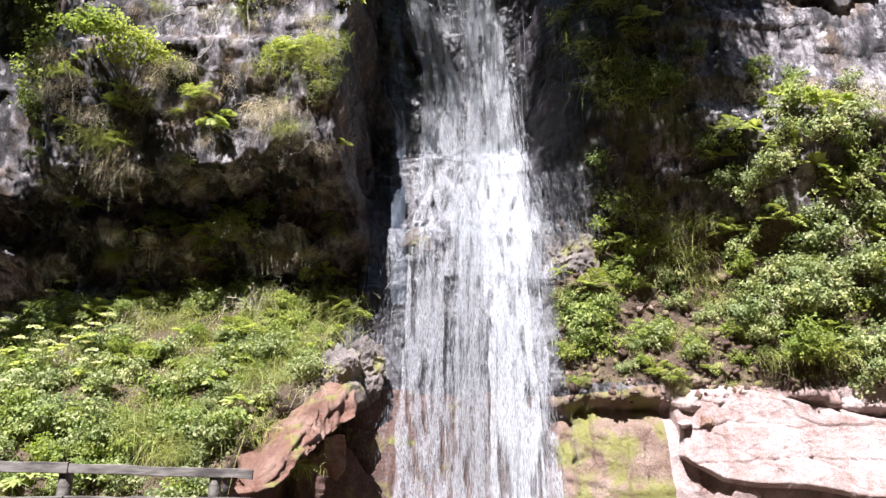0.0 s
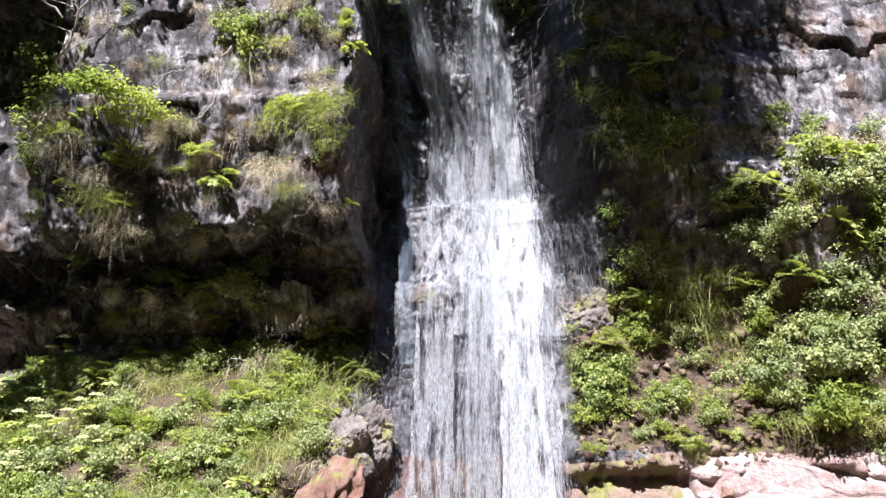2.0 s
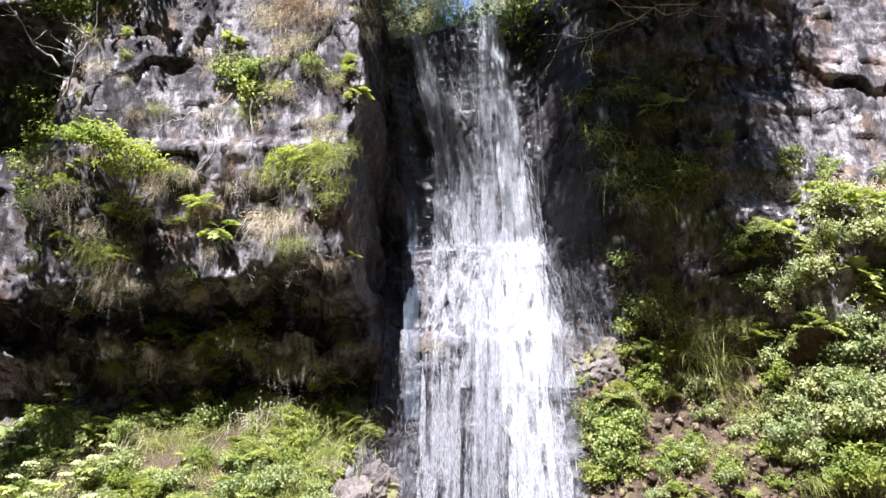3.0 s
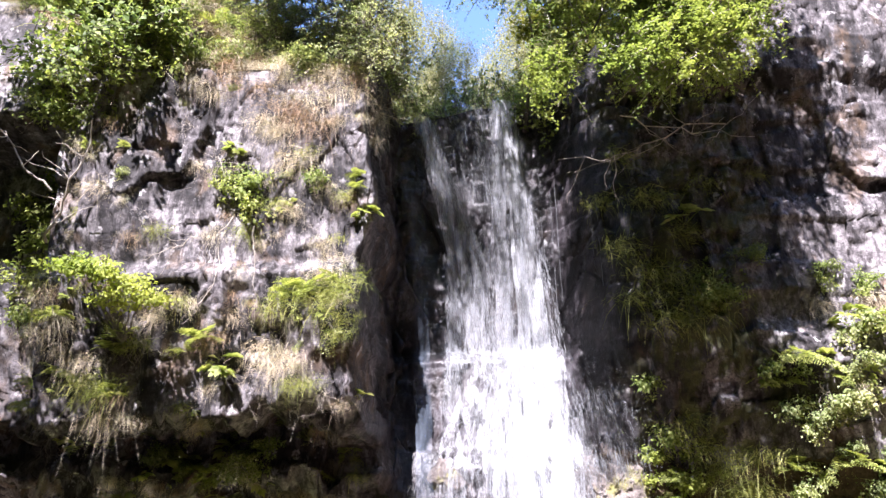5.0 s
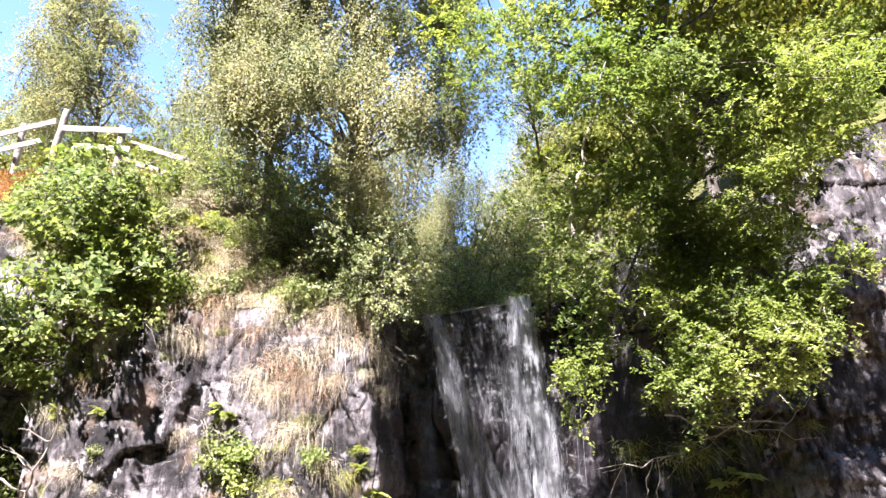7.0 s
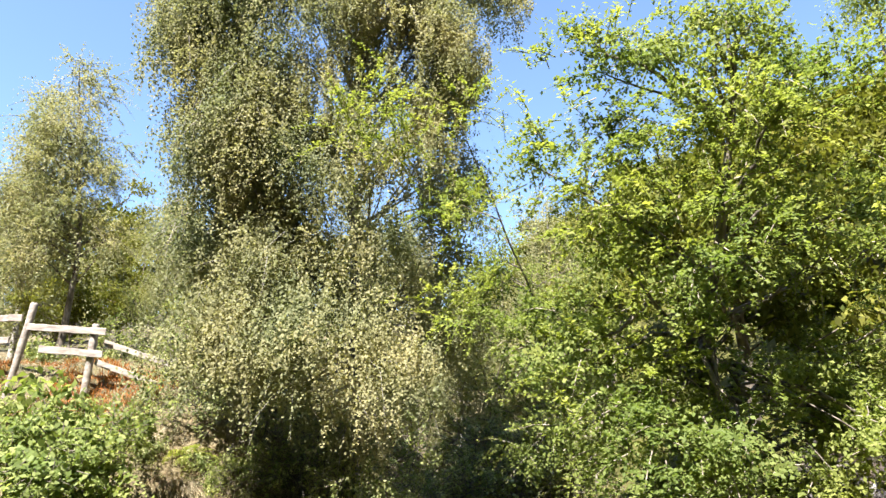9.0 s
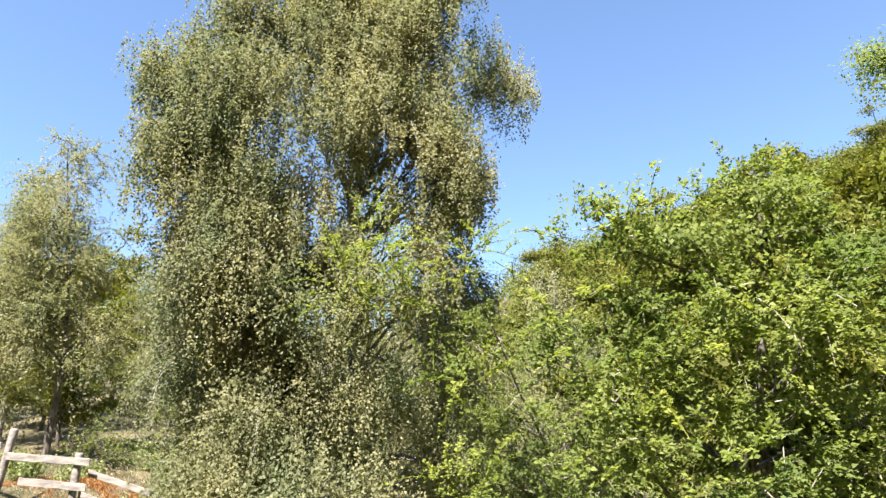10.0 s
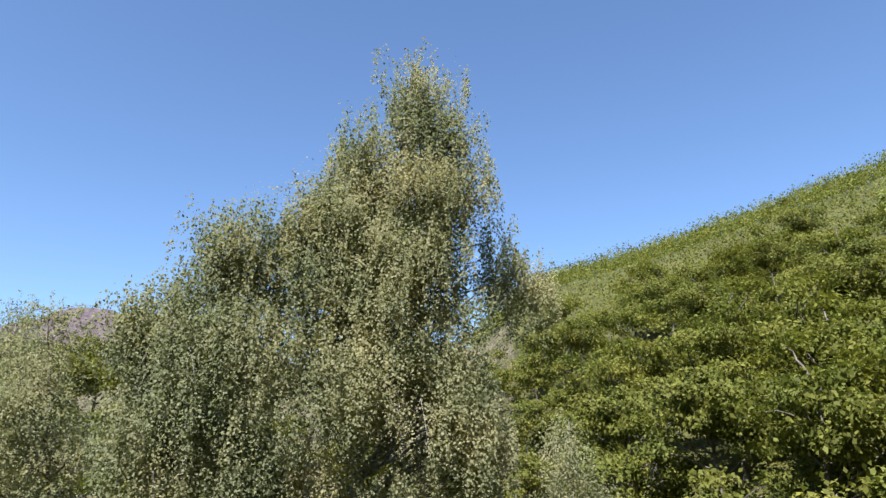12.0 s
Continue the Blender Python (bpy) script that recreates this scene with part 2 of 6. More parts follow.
def water_material(name, stops, rope, thread=34, tint=(0.56, 0.58, 0.62), ropes=((0.40, 0.0), (0.56, 1.0))):
    """Falling white water: ropes of fine threads that let the rock show between them."""
    m, nodes, links, bsdf = material(name)
    tx = noise_tex(nodes, links, thread, 6, (1.0, 1.0, 0.16), 0.75)
    r = ramp(nodes, stops)
    links.new(tx.outputs[0], r.inputs[0])
    bsdf.inputs["Base Color"].default_value = (*tint, 1)
    bsdf.inputs["Roughness"].default_value = 0.35
    tl, both = nodes.new("ShaderNodeBsdfTranslucent"), nodes.new("ShaderNodeMixShader")
    tl.inputs[0].default_value = (*tint, 1)
    both.inputs[0].default_value = 0.4
    links.new(bsdf.outputs[0], both.inputs[1])
    links.new(tl.outputs[0], both.inputs[2])
    clear, mx = nodes.new("ShaderNodeBsdfTransparent"), nodes.new("ShaderNodeMixShader")
    coarse = noise_tex(nodes, links, rope, 4, (1.0, 1.0, 0.07), 0.55)
    cr = ramp(nodes, [(p, (v, v, v)) for p, v in ropes])
    links.new(coarse.outputs[0], cr.inputs[0])
    links.new(mixed(nodes, links, 1.0, r.outputs[0], cr.outputs[0], "MULTIPLY"), mx.inputs[0])
    links.new(clear.outputs[0], mx.inputs[1])
    links.new(both.outputs[0], mx.inputs[2])
    links.new(mx.outputs[0], nodes["Material Output"].inputs["Surface"])
    bumped(nodes, links, bsdf, tx.outputs[0], 0.6, 0.05)
    return m


M_CLIFF = cliff_material()
M_RED = rock_material("red_rock", (0.24, 0.125, 0.095), (0.40, 0.30, 0.275), (0.53, 0.45, 0.435), moss=0.0, streak=0.35, scale=1.8)
M_MOSSY = rock_material("mossy_red_rock", (0.09, 0.05, 0.035), (0.20, 0.13, 0.095), (0.33, 0.25, 0.20), moss=0.46, streak=0.3, scale=1.6)
M_DARKROCK = rock_material("dark_boulder", (0.05, 0.045, 0.045), (0.13, 0.11, 0.10), (0.26, 0.22, 0.2), moss=0.2)
M_RUSTROCK = rock_material("rust_rock", (0.07, 0.032, 0.022), (0.17, 0.078, 0.050), (0.30, 0.20, 0.155), rough=0.42, moss=0.10, streak=0.35, scale=1.8)
# darker copy of the red rock: wetness and shade are both in the colour
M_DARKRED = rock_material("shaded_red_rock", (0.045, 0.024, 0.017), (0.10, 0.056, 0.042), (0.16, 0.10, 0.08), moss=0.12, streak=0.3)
M_SOIL = ground_material("bank_soil", [(0.3, (0.045, 0.028, 0.018)), (0.55, (0.10, 0.068, 0.045)), (0.75, (0.13, 0.11, 0.05))], 2.2, 18)
M_DRY = ground_material("dry_meadow", [(0.30, (0.05, 0.055, 0.022)), (0.45, (0.10, 0.09, 0.045)), (0.60, (0.22, 0.18, 0.11)), (0.75, (0.14, 0.09, 0.055))], 0.35)
M_HILL = ground_material("wooded_hill", [(0.3, (0.05, 0.05, 0.012)), (0.6, (0.10, 0.10, 0.02)), (0.8, (0.14, 0.125, 0.03))], 0.05, 1.2)
# pinkish heath with the distance's bluish haze mixed into the colour
M_MOUNT = ground_material("hazy_heath_mountain", [(0.3, (0.11, 0.085, 0.105)), (0.6, (0.15, 0.11, 0.125)), (0.8, (0.13, 0.11, 0.11))], 0.004, 0.05)
M_BIRCH = leaf_material("birch_leaf", (0.248, 0.254, 0.154), (0.302, 0.308, 0.194), (0.355, 0.358, 0.236), 0.44, 0.6, glow=(1.18, 1.2, 0.75))
M_ALDER = leaf_material("alder_leaf", (0.180, 0.225, 0.070), (0.245, 0.295, 0.097), (0.330, 0.375, 0.145), 0.50, 0.55, glow=(1.2, 1.25, 0.62))
M_LIME = leaf_material("bright_leaf", (0.190, 0.230, 0.058), (0.260, 0.310, 0.082), (0.345, 0.400, 0.115), 0.5, 0.6)
M_OAK = leaf_material("hill_leaf", (0.105, 0.112, 0.026), (0.165, 0.176, 0.042), (0.240, 0.252, 0.064), 0.36, 0.6)
M_SHRUB = leaf_material("shrub_leaf", (0.10, 0.14, 0.04), (0.23, 0.285, 0.095), (0.40, 0.445, 0.20), 0.45, 0.55)
M_FERN = leaf_material("fern_leaf", (0.12, 0.16, 0.05), (0.25, 0.30, 0.10), (0.43, 0.47, 0.21), 0.42, 0.6)
M_GRASS = leaf_material("green_grass", (0.13, 0.16, 0.05), (0.25, 0.28, 0.09), (0.45, 0.46, 0.21), 0.40, 0.6)
M_STRAW = leaf_material("straw_grass", (0.27, 0.235, 0.18), (0.43, 0.39, 0.32), (0.60, 0.56, 0.48), 0.18, 0.6)
M_RUST = leaf_material("rust_grass", (0.26, 0.09, 0.03), (0.38, 0.16, 0.06), (0.46, 0.27, 0.13), 0.3, 0.6)
M_BROWN = leaf_material("brown_grass", (0.20, 0.135, 0.10), (0.31, 0.235, 0.18), (0.44, 0.36, 0.29), 0.15, 0.6)
M_OLIVE = leaf_material("olive_grass", (0.11, 0.11, 0.05), (0.20, 0.19, 0.09), (0.33, 0.30, 0.17), 0.35, 0.6)
# pale leaves, lightened further so the colour carries strong sunlight
M_PALE = leaf_material("sunlit_pale_leaf", (0.12, 0.16, 0.06), (0.27, 0.31, 0.145), (0.46, 0.48, 0.29), 0.42, 0.55)
M_UMBEL = leaf_material("umbel_flower", (0.45, 0.45, 0.25), (0.60, 0.60, 0.36), (0.72, 0.70, 0.50), 0.3, 0.6)
M_BARK = bark_material("grey_bark", (0.07, 0.055, 0.045), (0.24, 0.21, 0.18))
M_BIRCHBARK = bark_material("birch_bark", (0.10, 0.09, 0.085), (0.48, 0.45, 0.42), 7, (1, 1, 1.8))
M_TWIG = bark_material("pale_twig", (0.25, 0.21, 0.17), (0.46, 0.41, 0.35), 12)
M_WOOD = bark_material("weathered_board", (0.05, 0.043, 0.038), (0.17, 0.15, 0.13), 10, (0.25, 1, 1))
M_PALEWOOD = bark_material("bleached_board", (0.24, 0.205, 0.19), (0.44, 0.395, 0.36), 10, (0.25, 1, 1))
M_FALL = water_material("white_water", [(0.36, (0, 0, 0)), (0.56, (0.9, 0.9, 0.9))], 7.0, 60, (0.54, 0.535, 0.56), ((0.42, 0.0), (0.55, 1.0)))
M_CORE = water_material("thick_white_water", [(0.34, (0.15, 0.15, 0.15)), (0.56, (0.95, 0.95, 0.95))], 7.0, 52, (0.68, 0.69, 0.71), ((0.38, 0.05), (0.50, 1.0)))
M_VEIL = water_material("thin_water", [(0.50, (0, 0, 0)), (0.66, (0.6, 0.6, 0.6))], 7.0, 30, ropes=((0.46, 0.0), (0.60, 1.0)))
M_STRAND = water_material("water_strand", [(0.35, (0.25, 0.25, 0.25)), (0.65, (0.85, 0.85, 0.85))], 4.0, 9, (0.50, 0.515, 0.54), ((0.3, 0.3), (0.6, 0.9)))
M_MIST = water_material("mist", [(0.30, (0.1, 0.1, 0.1)), (0.75, (0.34, 0.34, 0.34))], 1.6, 5, (0.5, 0.6, 0.75), ((0.40, 0.0), (0.65, 1.0)))


# ---- the lie of the land ----
def profile(pairs):
    z, y = zip(*pairs)
    return lambda q: np.interp(q, z, y)


LEFT = profile([(-2, 9.0), (0.8, 9.6), (2.5, 11.1), (3.4, 12.3), (4.0, 13.0), (4.8, 13.7), (5.3, 13.95), (5.5, 13.65), (5.72, 13.4), (5.88, 12.98), (6.15, 12.85), (6.30, 13.2), (6.9, 13.3), (7.05, 12.6), (7.2, 11.85),
                (8.0, 11.8), (8.6, 11.65), (9.2, 11.45), (9.6, 11.35), (9.9, 11.6), (12.0, 11.5), (14.0, 11.6), (20.0, 12.4)])
FALL = profile([(-2, 12.4), (1.0, 12.9), (3.0, 13.1), (5.0, 13.3), (6.2, 13.5), (6.6, 13.8), (7.6, 14.1), (8.35, 14.3),
                (8.6, 14.7), (11.0, 14.75), (14.3, 14.8), (20.0, 14.9)])
RIGHT = profile([(-2, 12.1), (1.0, 12.2), (2.0, 12.45), (2.42, 12.7), (2.62, 12.3), (3.0, 12.4), (4.5, 13.2), (5.6, 13.5), (6.8, 13.0), (8.0, 12.5), (9.4, 12.35),
                 (12.5, 12.6), (13.9, 12.6), (14.25, 12.4), (20.0, 12.6)])


def cliff_base(x, z):
    ragged = z + (1.5 * fbm(x * 0.9, z * 0.5, 33) + 0.5 * fbm(x * 3.1, z * 2.0, 35)) * smooth(5.0, 6.0, z) * smooth(9.3, 8.2, z)
    ragged = ragged + 0.8 * fbm(x * 0.8, x * 0 + 5.1, 37) * smooth(5.2, 5.6, z) * smooth(7.0, 6.6, z)
    left = LEFT(ragged) + 0.05 * np.maximum(0, -x - 7) + 1.7 * smooth(-8.0, -8.5, x) * smooth(13.2, 12.6, z) * smooth(3.6, 4.6, z)
    left = left - 0.45 * smooth(-3.7, -3.1, x) * smooth(7.15, 7.4, z) * smooth(9.4, 8.8, z)
    left = left - 0.25 * smooth(-7.6, -7.2, x) * smooth(-5.6, -6.2, x) * smooth(9.5, 11, z)
    fall = FALL(z) + 0.15 * np.sin(x * 2.1 + z * 0.7)
    right = RIGHT(z + 0.55 * fbm(x * 0.9, x * 0 + 1.7, 29) * smooth(4.5, 3.2, z)) - 0.65 * smooth(5.4, 6.8, x) * smooth(3.0, 5.2, z) * smooth(9.0, 8.2, z) + 0.1 * smooth(5.4, 6.8, x) * smooth(9.0, 9.6, z) * smooth(14.0, 13.6, z) + 0.22 * np.maximum(0, 4.2 - x) * smooth(5, 8, z)
    edge = np.interp(z, [0, 1.5, 2.4, 3.6, 5.2], [-3.8, -3.35, -2.75, -2.15, -1.95]) + 0.10 * np.sin(z * 1.3) + 0.35 * fbm(z * 1.7, z * 0 + 2.5, 27)
    soft = 0.30 + 0.5 * smooth(5.0, 4.0, z)
    wl = smooth(edge + soft, edge - 0.08, x)
    wr = smooth(1.5, 3.2, x)
    return left * wl + fall * (1 - wl) * (1 - wr) + right * wr * (1 - wl)


def cliff_y(x, z):
    """Depth of the rock face at x and height z: jointed slabs, blocks and thin beds."""
    y = cliff_base(x, z)
    wx = x + 0.16 * fbm(x * 0.8, z * 0.8, 3) + 0.03 * fbm(x * 5, z * 5, 37)
    wz = z + 0.16 * fbm(x * 0.8, z * 0.8, 31) + 0.03 * fbm(x * 5, z * 5, 39)
    v1, e1 = cells(wx / 1.25, wz / 2.3, 2)
    v2, e2 = cells(wx / 0.55, wz / 0.72, 4)
    v3, e3 = cells(wx / 0.20, wz / 0.20, 6)
    v7, e7 = cells(wx / 2.6, wz / 0.55, 26)
    broken = smooth(-0.02, 0.16, fbm(x * 0.55, z * 0.45, 43) + 0.10 * smooth(9.4, 8.6, z))
    broken = broken * (1 - 0.8 * smooth(9.4, 10.3, z) * smooth(-1.9, -2.5, x)) * (1 - 0.6 * smooth(5.5, 6.5, x) * smooth(8, 9, z))
    rocky = 0.35 + 0.65 * smooth(4.5, 6.5, z) + 0.4 * smooth(2.9, 2.5, z) * smooth(1.8, 2.4, x)
    lumps = smooth(2.0, 2.6, x) * smooth(2.5, 2.8, z) * smooth(6.5, 5.5, z)
    right = smooth(2.5, 4.0, x) * smooth(6.5, 7.5, z)
    y = y + rocky * (0.26 * (v1 - 0.5) + (0.07 + 0.15 * broken) * (v2 - 0.5) + (0.012 + 0.07 * broken) * (v3 - 0.5) + (0.03 + 0.09 * right) * (v7 - 0.5))
    y = y + rocky * (0.10 * smooth(0.025, 0.0, e1) + 0.04 * smooth(0.025, 0.0, e2) * broken)
    bed = (lattice(np.floor((z + 0.5 * fbm(x * 0.9, z, 51)) / 0.14), 0 * x, 3) - 0.5) * 0.05 * smooth(1.7, 1.3, z) * smooth(1.6, 2.2, x) * smooth(4.6, 4.0, x)
    return y + bed + 0.30 * fbm(x * 0.5, z * 0.5, 8) + 0.06 * fbm(x * 2.2, z * 1.8, 17) * rocky + 0.035 * fbm(x * 9, z * 8, 19) * rocky + lumps * (0.5 * fbm(x * 1.8, z * 1.8, 91) + 0.26 * fbm(x * 5, z * 5, 93))


def cliff_top(x):
    z = np.interp(x, [-15, -10, -8.2, -7.4, -2.3, -1.9, 1.6, 2.2, 5, 8, 15], [17, 16.3, 15.0, 14.1, 14.0, 14.5, 14.85, 15.0, 15.9, 17.9, 20])
    return z + 0.5 * fbm(x * 1.1, x * 0 + 3.3, 6) * (smooth(-1.9, -2.6, x) + smooth(1.6, 2.4, x))


def ground_z(x, y):
    """Height of the land above and behind the cliff."""
    top = cliff_top(np.clip(x, -15, 15))
    d = np.maximum(0, y - cliff_base(np.clip(x, -15, 15), top))
    shelf = np.interp(x, [-9, -5, -2.4, -1.7, 1.6, 3.0, 8, 30], [18.4, 17.2, 15.3, 14.55, 14.8, 15.6, 19.2, 27])
    slope = np.interp(x, [-6, -1.8, 1.6, 6], [0.2, 0.10, 0.10, 0.25])
    near = top + (shelf - top) * smooth(-0.3, 2.7, d) + slope * np.maximum(0, d - 3)
    r, a = np.hypot(x, y), np.degrees(np.arctan2(x, y))
    elev = np.interp(a, [-60, -20, 0, 6, 31, 60, 90], [7.5, 7.5, 10, 14.6, 19.5, 24, 25])
    far = 23.7 + np.tan(np.radians(elev)) * np.minimum(r, 230) - 0.10 * np.maximum(0, r - 230)
    far = np.maximum(far, 20)
    w = smooth(24, 120, r)
    return near * (1 - w) + far * w + 0.35 * fbm(x * 0.6, y * 0.6, 12)


def build_cliff():
    u = np.sort(np.concatenate([np.linspace(-15, 15, 300), np.linspace(-9.5, 9.5, 460), np.linspace(-3.0, -1.0, 70)]))
    nu, nv = len(u), 360
    v = np.linspace(0, 1, nv)
    x = np.repeat(u[:, None], nv, 1)
    z = -1.5 + (cliff_top(x) + 1.5) * v[None, :]
    y = cliff_y(x, z)
    # the buttress's side is broken sideways too
    side = smooth(0.9, 0.2, np.abs(x + 1.9)) * smooth(4.0, 5.5, z)
    v4, e4 = cells(y / 0.7, z / 0.9, 14)
    xs = x + side * (0.14 * fbm(y * 1.3, z * 1.3, 57) + 0.16 * (v4 - 0.5) + 0.05 * smooth(0.06, 0.0, e4))
    # broken blocks on the underside of the overhang
    under = smooth(-2.0, -2.6, x) * smooth(5.0, 5.6, z) * smooth(7.6, 7.0, z)
    v5, e5 = cells(x / 0.55, y / 0.45, 16)
    v6, e6 = cells(x / 0.22, y / 0.25, 18)
    zs = z + under * (0.25 * (v5 - 0.5) + 0.05 * (v6 - 0.5) + 0.3 * fbm(x * 0.8, y * 1.2, 63))
    co = np.stack([xs, y, zs], -1).reshape(-1, 3)
    me = mesh_np("cliff", co, grid_quads(nu, nv)[:, ::-1], M_CLIFF)
    for m in (M_SOIL, M_MOSSY, M_RED, M_DARKRED):
        me.materials.append(m)
    cx, cz = x[:-1, :-1], z[:-1, :-1]
    wob = 1.2 * fbm(cx * 0.9, cz * 0.9, 61)
    kind = np.zeros(cx.shape, dtype=np.int32)
    edge = np.interp(cz, [0, 1.5, 2.4, 3.6, 5.2], [-3.6, -3.15, -2.55, -2.1, -1.95])
    kind[(cx < edge) & (cz < 4.7 + 0.6 * wob)] = 1
    kind[(cx > 2.3) & (cz > 2.9 + 0.4 * wob) & (cz < 6.3 + wob)] = 1
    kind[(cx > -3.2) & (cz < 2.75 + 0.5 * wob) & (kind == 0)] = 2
    # behind the fall: wet red-brown rock, some shade in its colour too
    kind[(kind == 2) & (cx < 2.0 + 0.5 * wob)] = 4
    kind[(cx > 4.0) & (cz < 2.9 + 0.4 * wob)] = 3
    me.polygons.foreach_set("material_index", kind.ravel())
    ob = new("cliff", me)
    return tagged(ob, "weathered grey volcanic cliff with jointed blocks and wet streaks", "cliff", kind="structure")


def build_upper_ground():
    nu, nv = 250, 240
    s = np.linspace(-1, 1, nu)
    x = np.repeat((15 * s + 2500 * np.sign(s) * np.abs(s) ** 7)[:, None], nv, 1)
    t = np.linspace(0, 1, nv)[None, :]
    xc = np.clip(x, -15, 15)
    y = cliff_y(xc, cliff_top(xc)) - 0.02 + 22 * t + 3500 * t ** 8
    z = ground_z(x, y)
    z[:, 0] = cliff_top(xc[:, 0]) - 0.01
    co = np.stack([x, y, z], -1).reshape(-1, 3)
    me = mesh_np("ground", co, grid_quads(nu, nv)[:, ::-1], M_DRY, True)
    me.materials.append(M_HILL)
    cx = x[:-1, :-1].ravel()
    cy = y[:-1, :-1].ravel()
    wood = (cx > 0.04 * cy + 0.8) | (np.hypot(cx, cy) > 140)
    me.polygons.foreach_set("material_index", wood.astype(np.int32))
    return tagged(new("ground", me), "dry grass meadow rising to a wooded hill", "ground", kind="structure")


def build_lower_ground():
    n = 90
    s = np.linspace(-1, 1, n)
    x = np.repeat((14 * s + 500 * s ** 7)[:, None], n, 1)
    y = np.repeat((-500 * (1 - np.linspace(0, 1, n)) ** 5 + 13.5 * np.linspace(0, 1, n))[None, :], n, 0)
    z = -0.25 + 0.5 * fbm(x * 0.7, y * 0.7, 44)
    # unseen rise behind the camera and flanks, added to block sky light
    z = z + 1.6 * np.clip(-y - 10, 0, 45)
    z = z + 1.2 * np.clip(np.abs(x) - 15, 0, 45)
    co = np.stack([x, y, z], -1).reshape(-1, 3)
    return tagged(new("lower_ground", mesh_np("lower_ground", co, grid_quads(n, n)[:, ::-1], M_SOIL, True)),
                  "damp earth and gravel at the foot of the cliff", "ground", kind="structure")


build_cliff()
build_upper_ground()
build_lower_ground()


# ---- growing things ----
def leaf_quads(p, axis, normal, length, width):
    """Folded leaf blades: base, side, tip, side."""
    axis = unit(axis)
    side = unit(np.cross(axis, normal))
    up = np.cross(side, axis)
    length, width = np.broadcast_to(length, len(p))[:, None], np.broadcast_to(width, len(p))[:, None]
    mid = p + axis * length * 0.45
    lift = up * width * 0.25
    v = np.stack([p, mid + side * width * 0.5 + lift, p + axis * length, mid - side * width * 0.5 + lift], 1)
    return v.reshape(-1, 3), np.arange(len(p) * 4).reshape(-1, 4)


def blade_strips(p, d, length, width, droop, rng):
    """Grass blades: narrow strips in two lengths that bend over."""
    n = len(p)
    d = unit(d)
    side = unit(np.cross(d, rng.normal(size=(n, 3))))
    length, width, droop = (np.broadcast_to(q, n)[:, None] for q in (length, width, droop))
    rows = []
    for t, w in ((0, 1), (0.55, 0.8), (1, 0.08)):
        c = p + d * length * t + np.array([0, 0, -1.0]) * droop * length * t * t
        rows += [c - side * width * w * 0.5, c + side * width * w * 0.5]
    v = np.stack(rows, 1).reshape(-1, 3)
    b = np.arange(n)[:, None] * 6
    q = np.stack([b + np.array([[0, 1, 3, 2]]) + 2 * k for k in range(2)], 1).reshape(-1, 4)
    return v, q


def tube(path, radii, sides=7):
    path = np.asarray(path, dtype=float)
    tan = unit(np.gradient(path, axis=0))
    ref = np.array([0.31, 0.95, 0.05])
    s = unit(np.cross(tan, ref))
    t = np.cross(tan, s)
    a = np.linspace(0, 2 * math.pi, sides, endpoint=False)
    ring = np.cos(a)[None, :, None] * s[:, None] + np.sin(a)[None, :, None] * t[:, None]
    v = (path[:, None] + ring * np.asarray(radii)[:, None, None]).reshape(-1, 3)
    k = len(path)
    i = np.arange(k - 1)[:, None] * sides
    j = np.arange(sides)[None, :]
    j2 = (j + 1) % sides
    q = np.stack([i + j, i + j2, i + sides + j2, i + sides + j], -1).reshape(-1, 4)
    return v, q


def joined(pieces):
    vs, qs, n = [], [], 0
    for v, q in pieces:
        vs.append(v)
        qs.append(q + n)
        n += len(v)
    return np.concatenate(vs), np.concatenate(qs)


def bend(a, b, rng, k=7, sway=0.12, sag=0.0):
    """A crooked way from a to b."""
    a, b = np.asarray(a, float), np.asarray(b, float)
    t = np.linspace(0, 1, k)[:, None]
    size = np.linalg.norm(b - a)
    wig = np.cumsum(rng.normal(size=(k, 3)), 0) * sway * size / k
    wig = wig - wig[0] - t * (wig[-1] - wig[0])
    return a + (b - a) * t + wig + np.array([0, 0, 1.0]) * sag * size * (t * (1 - t))


def blob_points(blobs, n, rng, inner=0.45):
    c = np.array([b[:3] for b in blobs])
    r = np.array([b[3:6] for b in blobs])
    w = (r.prod(1)) ** 0.66
    k = rng.choice(len(blobs), n, p=w / w.sum())
    d = unit(rng.normal(size=(n, 3)))
    s = inner + (1 - inner) * rng.random(n) ** 0.6
    return c[k] + d * r[k] * s[:, None], d


def crown_leaves(points, out, per, spread, size, rng, hang=0.0):
    n = len(points)
    per = np.maximum(1, (per * (0.5 + rng.random(n))).astype(int))
    idx = np.repeat(np.arange(n), per)
    m = len(idx)
    off = np.clip(rng.normal(size=(m, 3)), -1.7, 1.7) * np.array(spread)
    p = points[idx] + off
    axis = rng.normal(size=(m, 3)) * 0.7 + np.array([0, 0, -0.35 - hang])
    nor = rng.normal(size=(m, 3)) * 0.25 + unit(out[idx]) * 0.55 + np.array([-0.12, -0.4, 0.65])
    s = size * (0.65 + 0.7 * rng.random(m))
    return leaf_quads(p, axis, nor, s, s * 0.62)


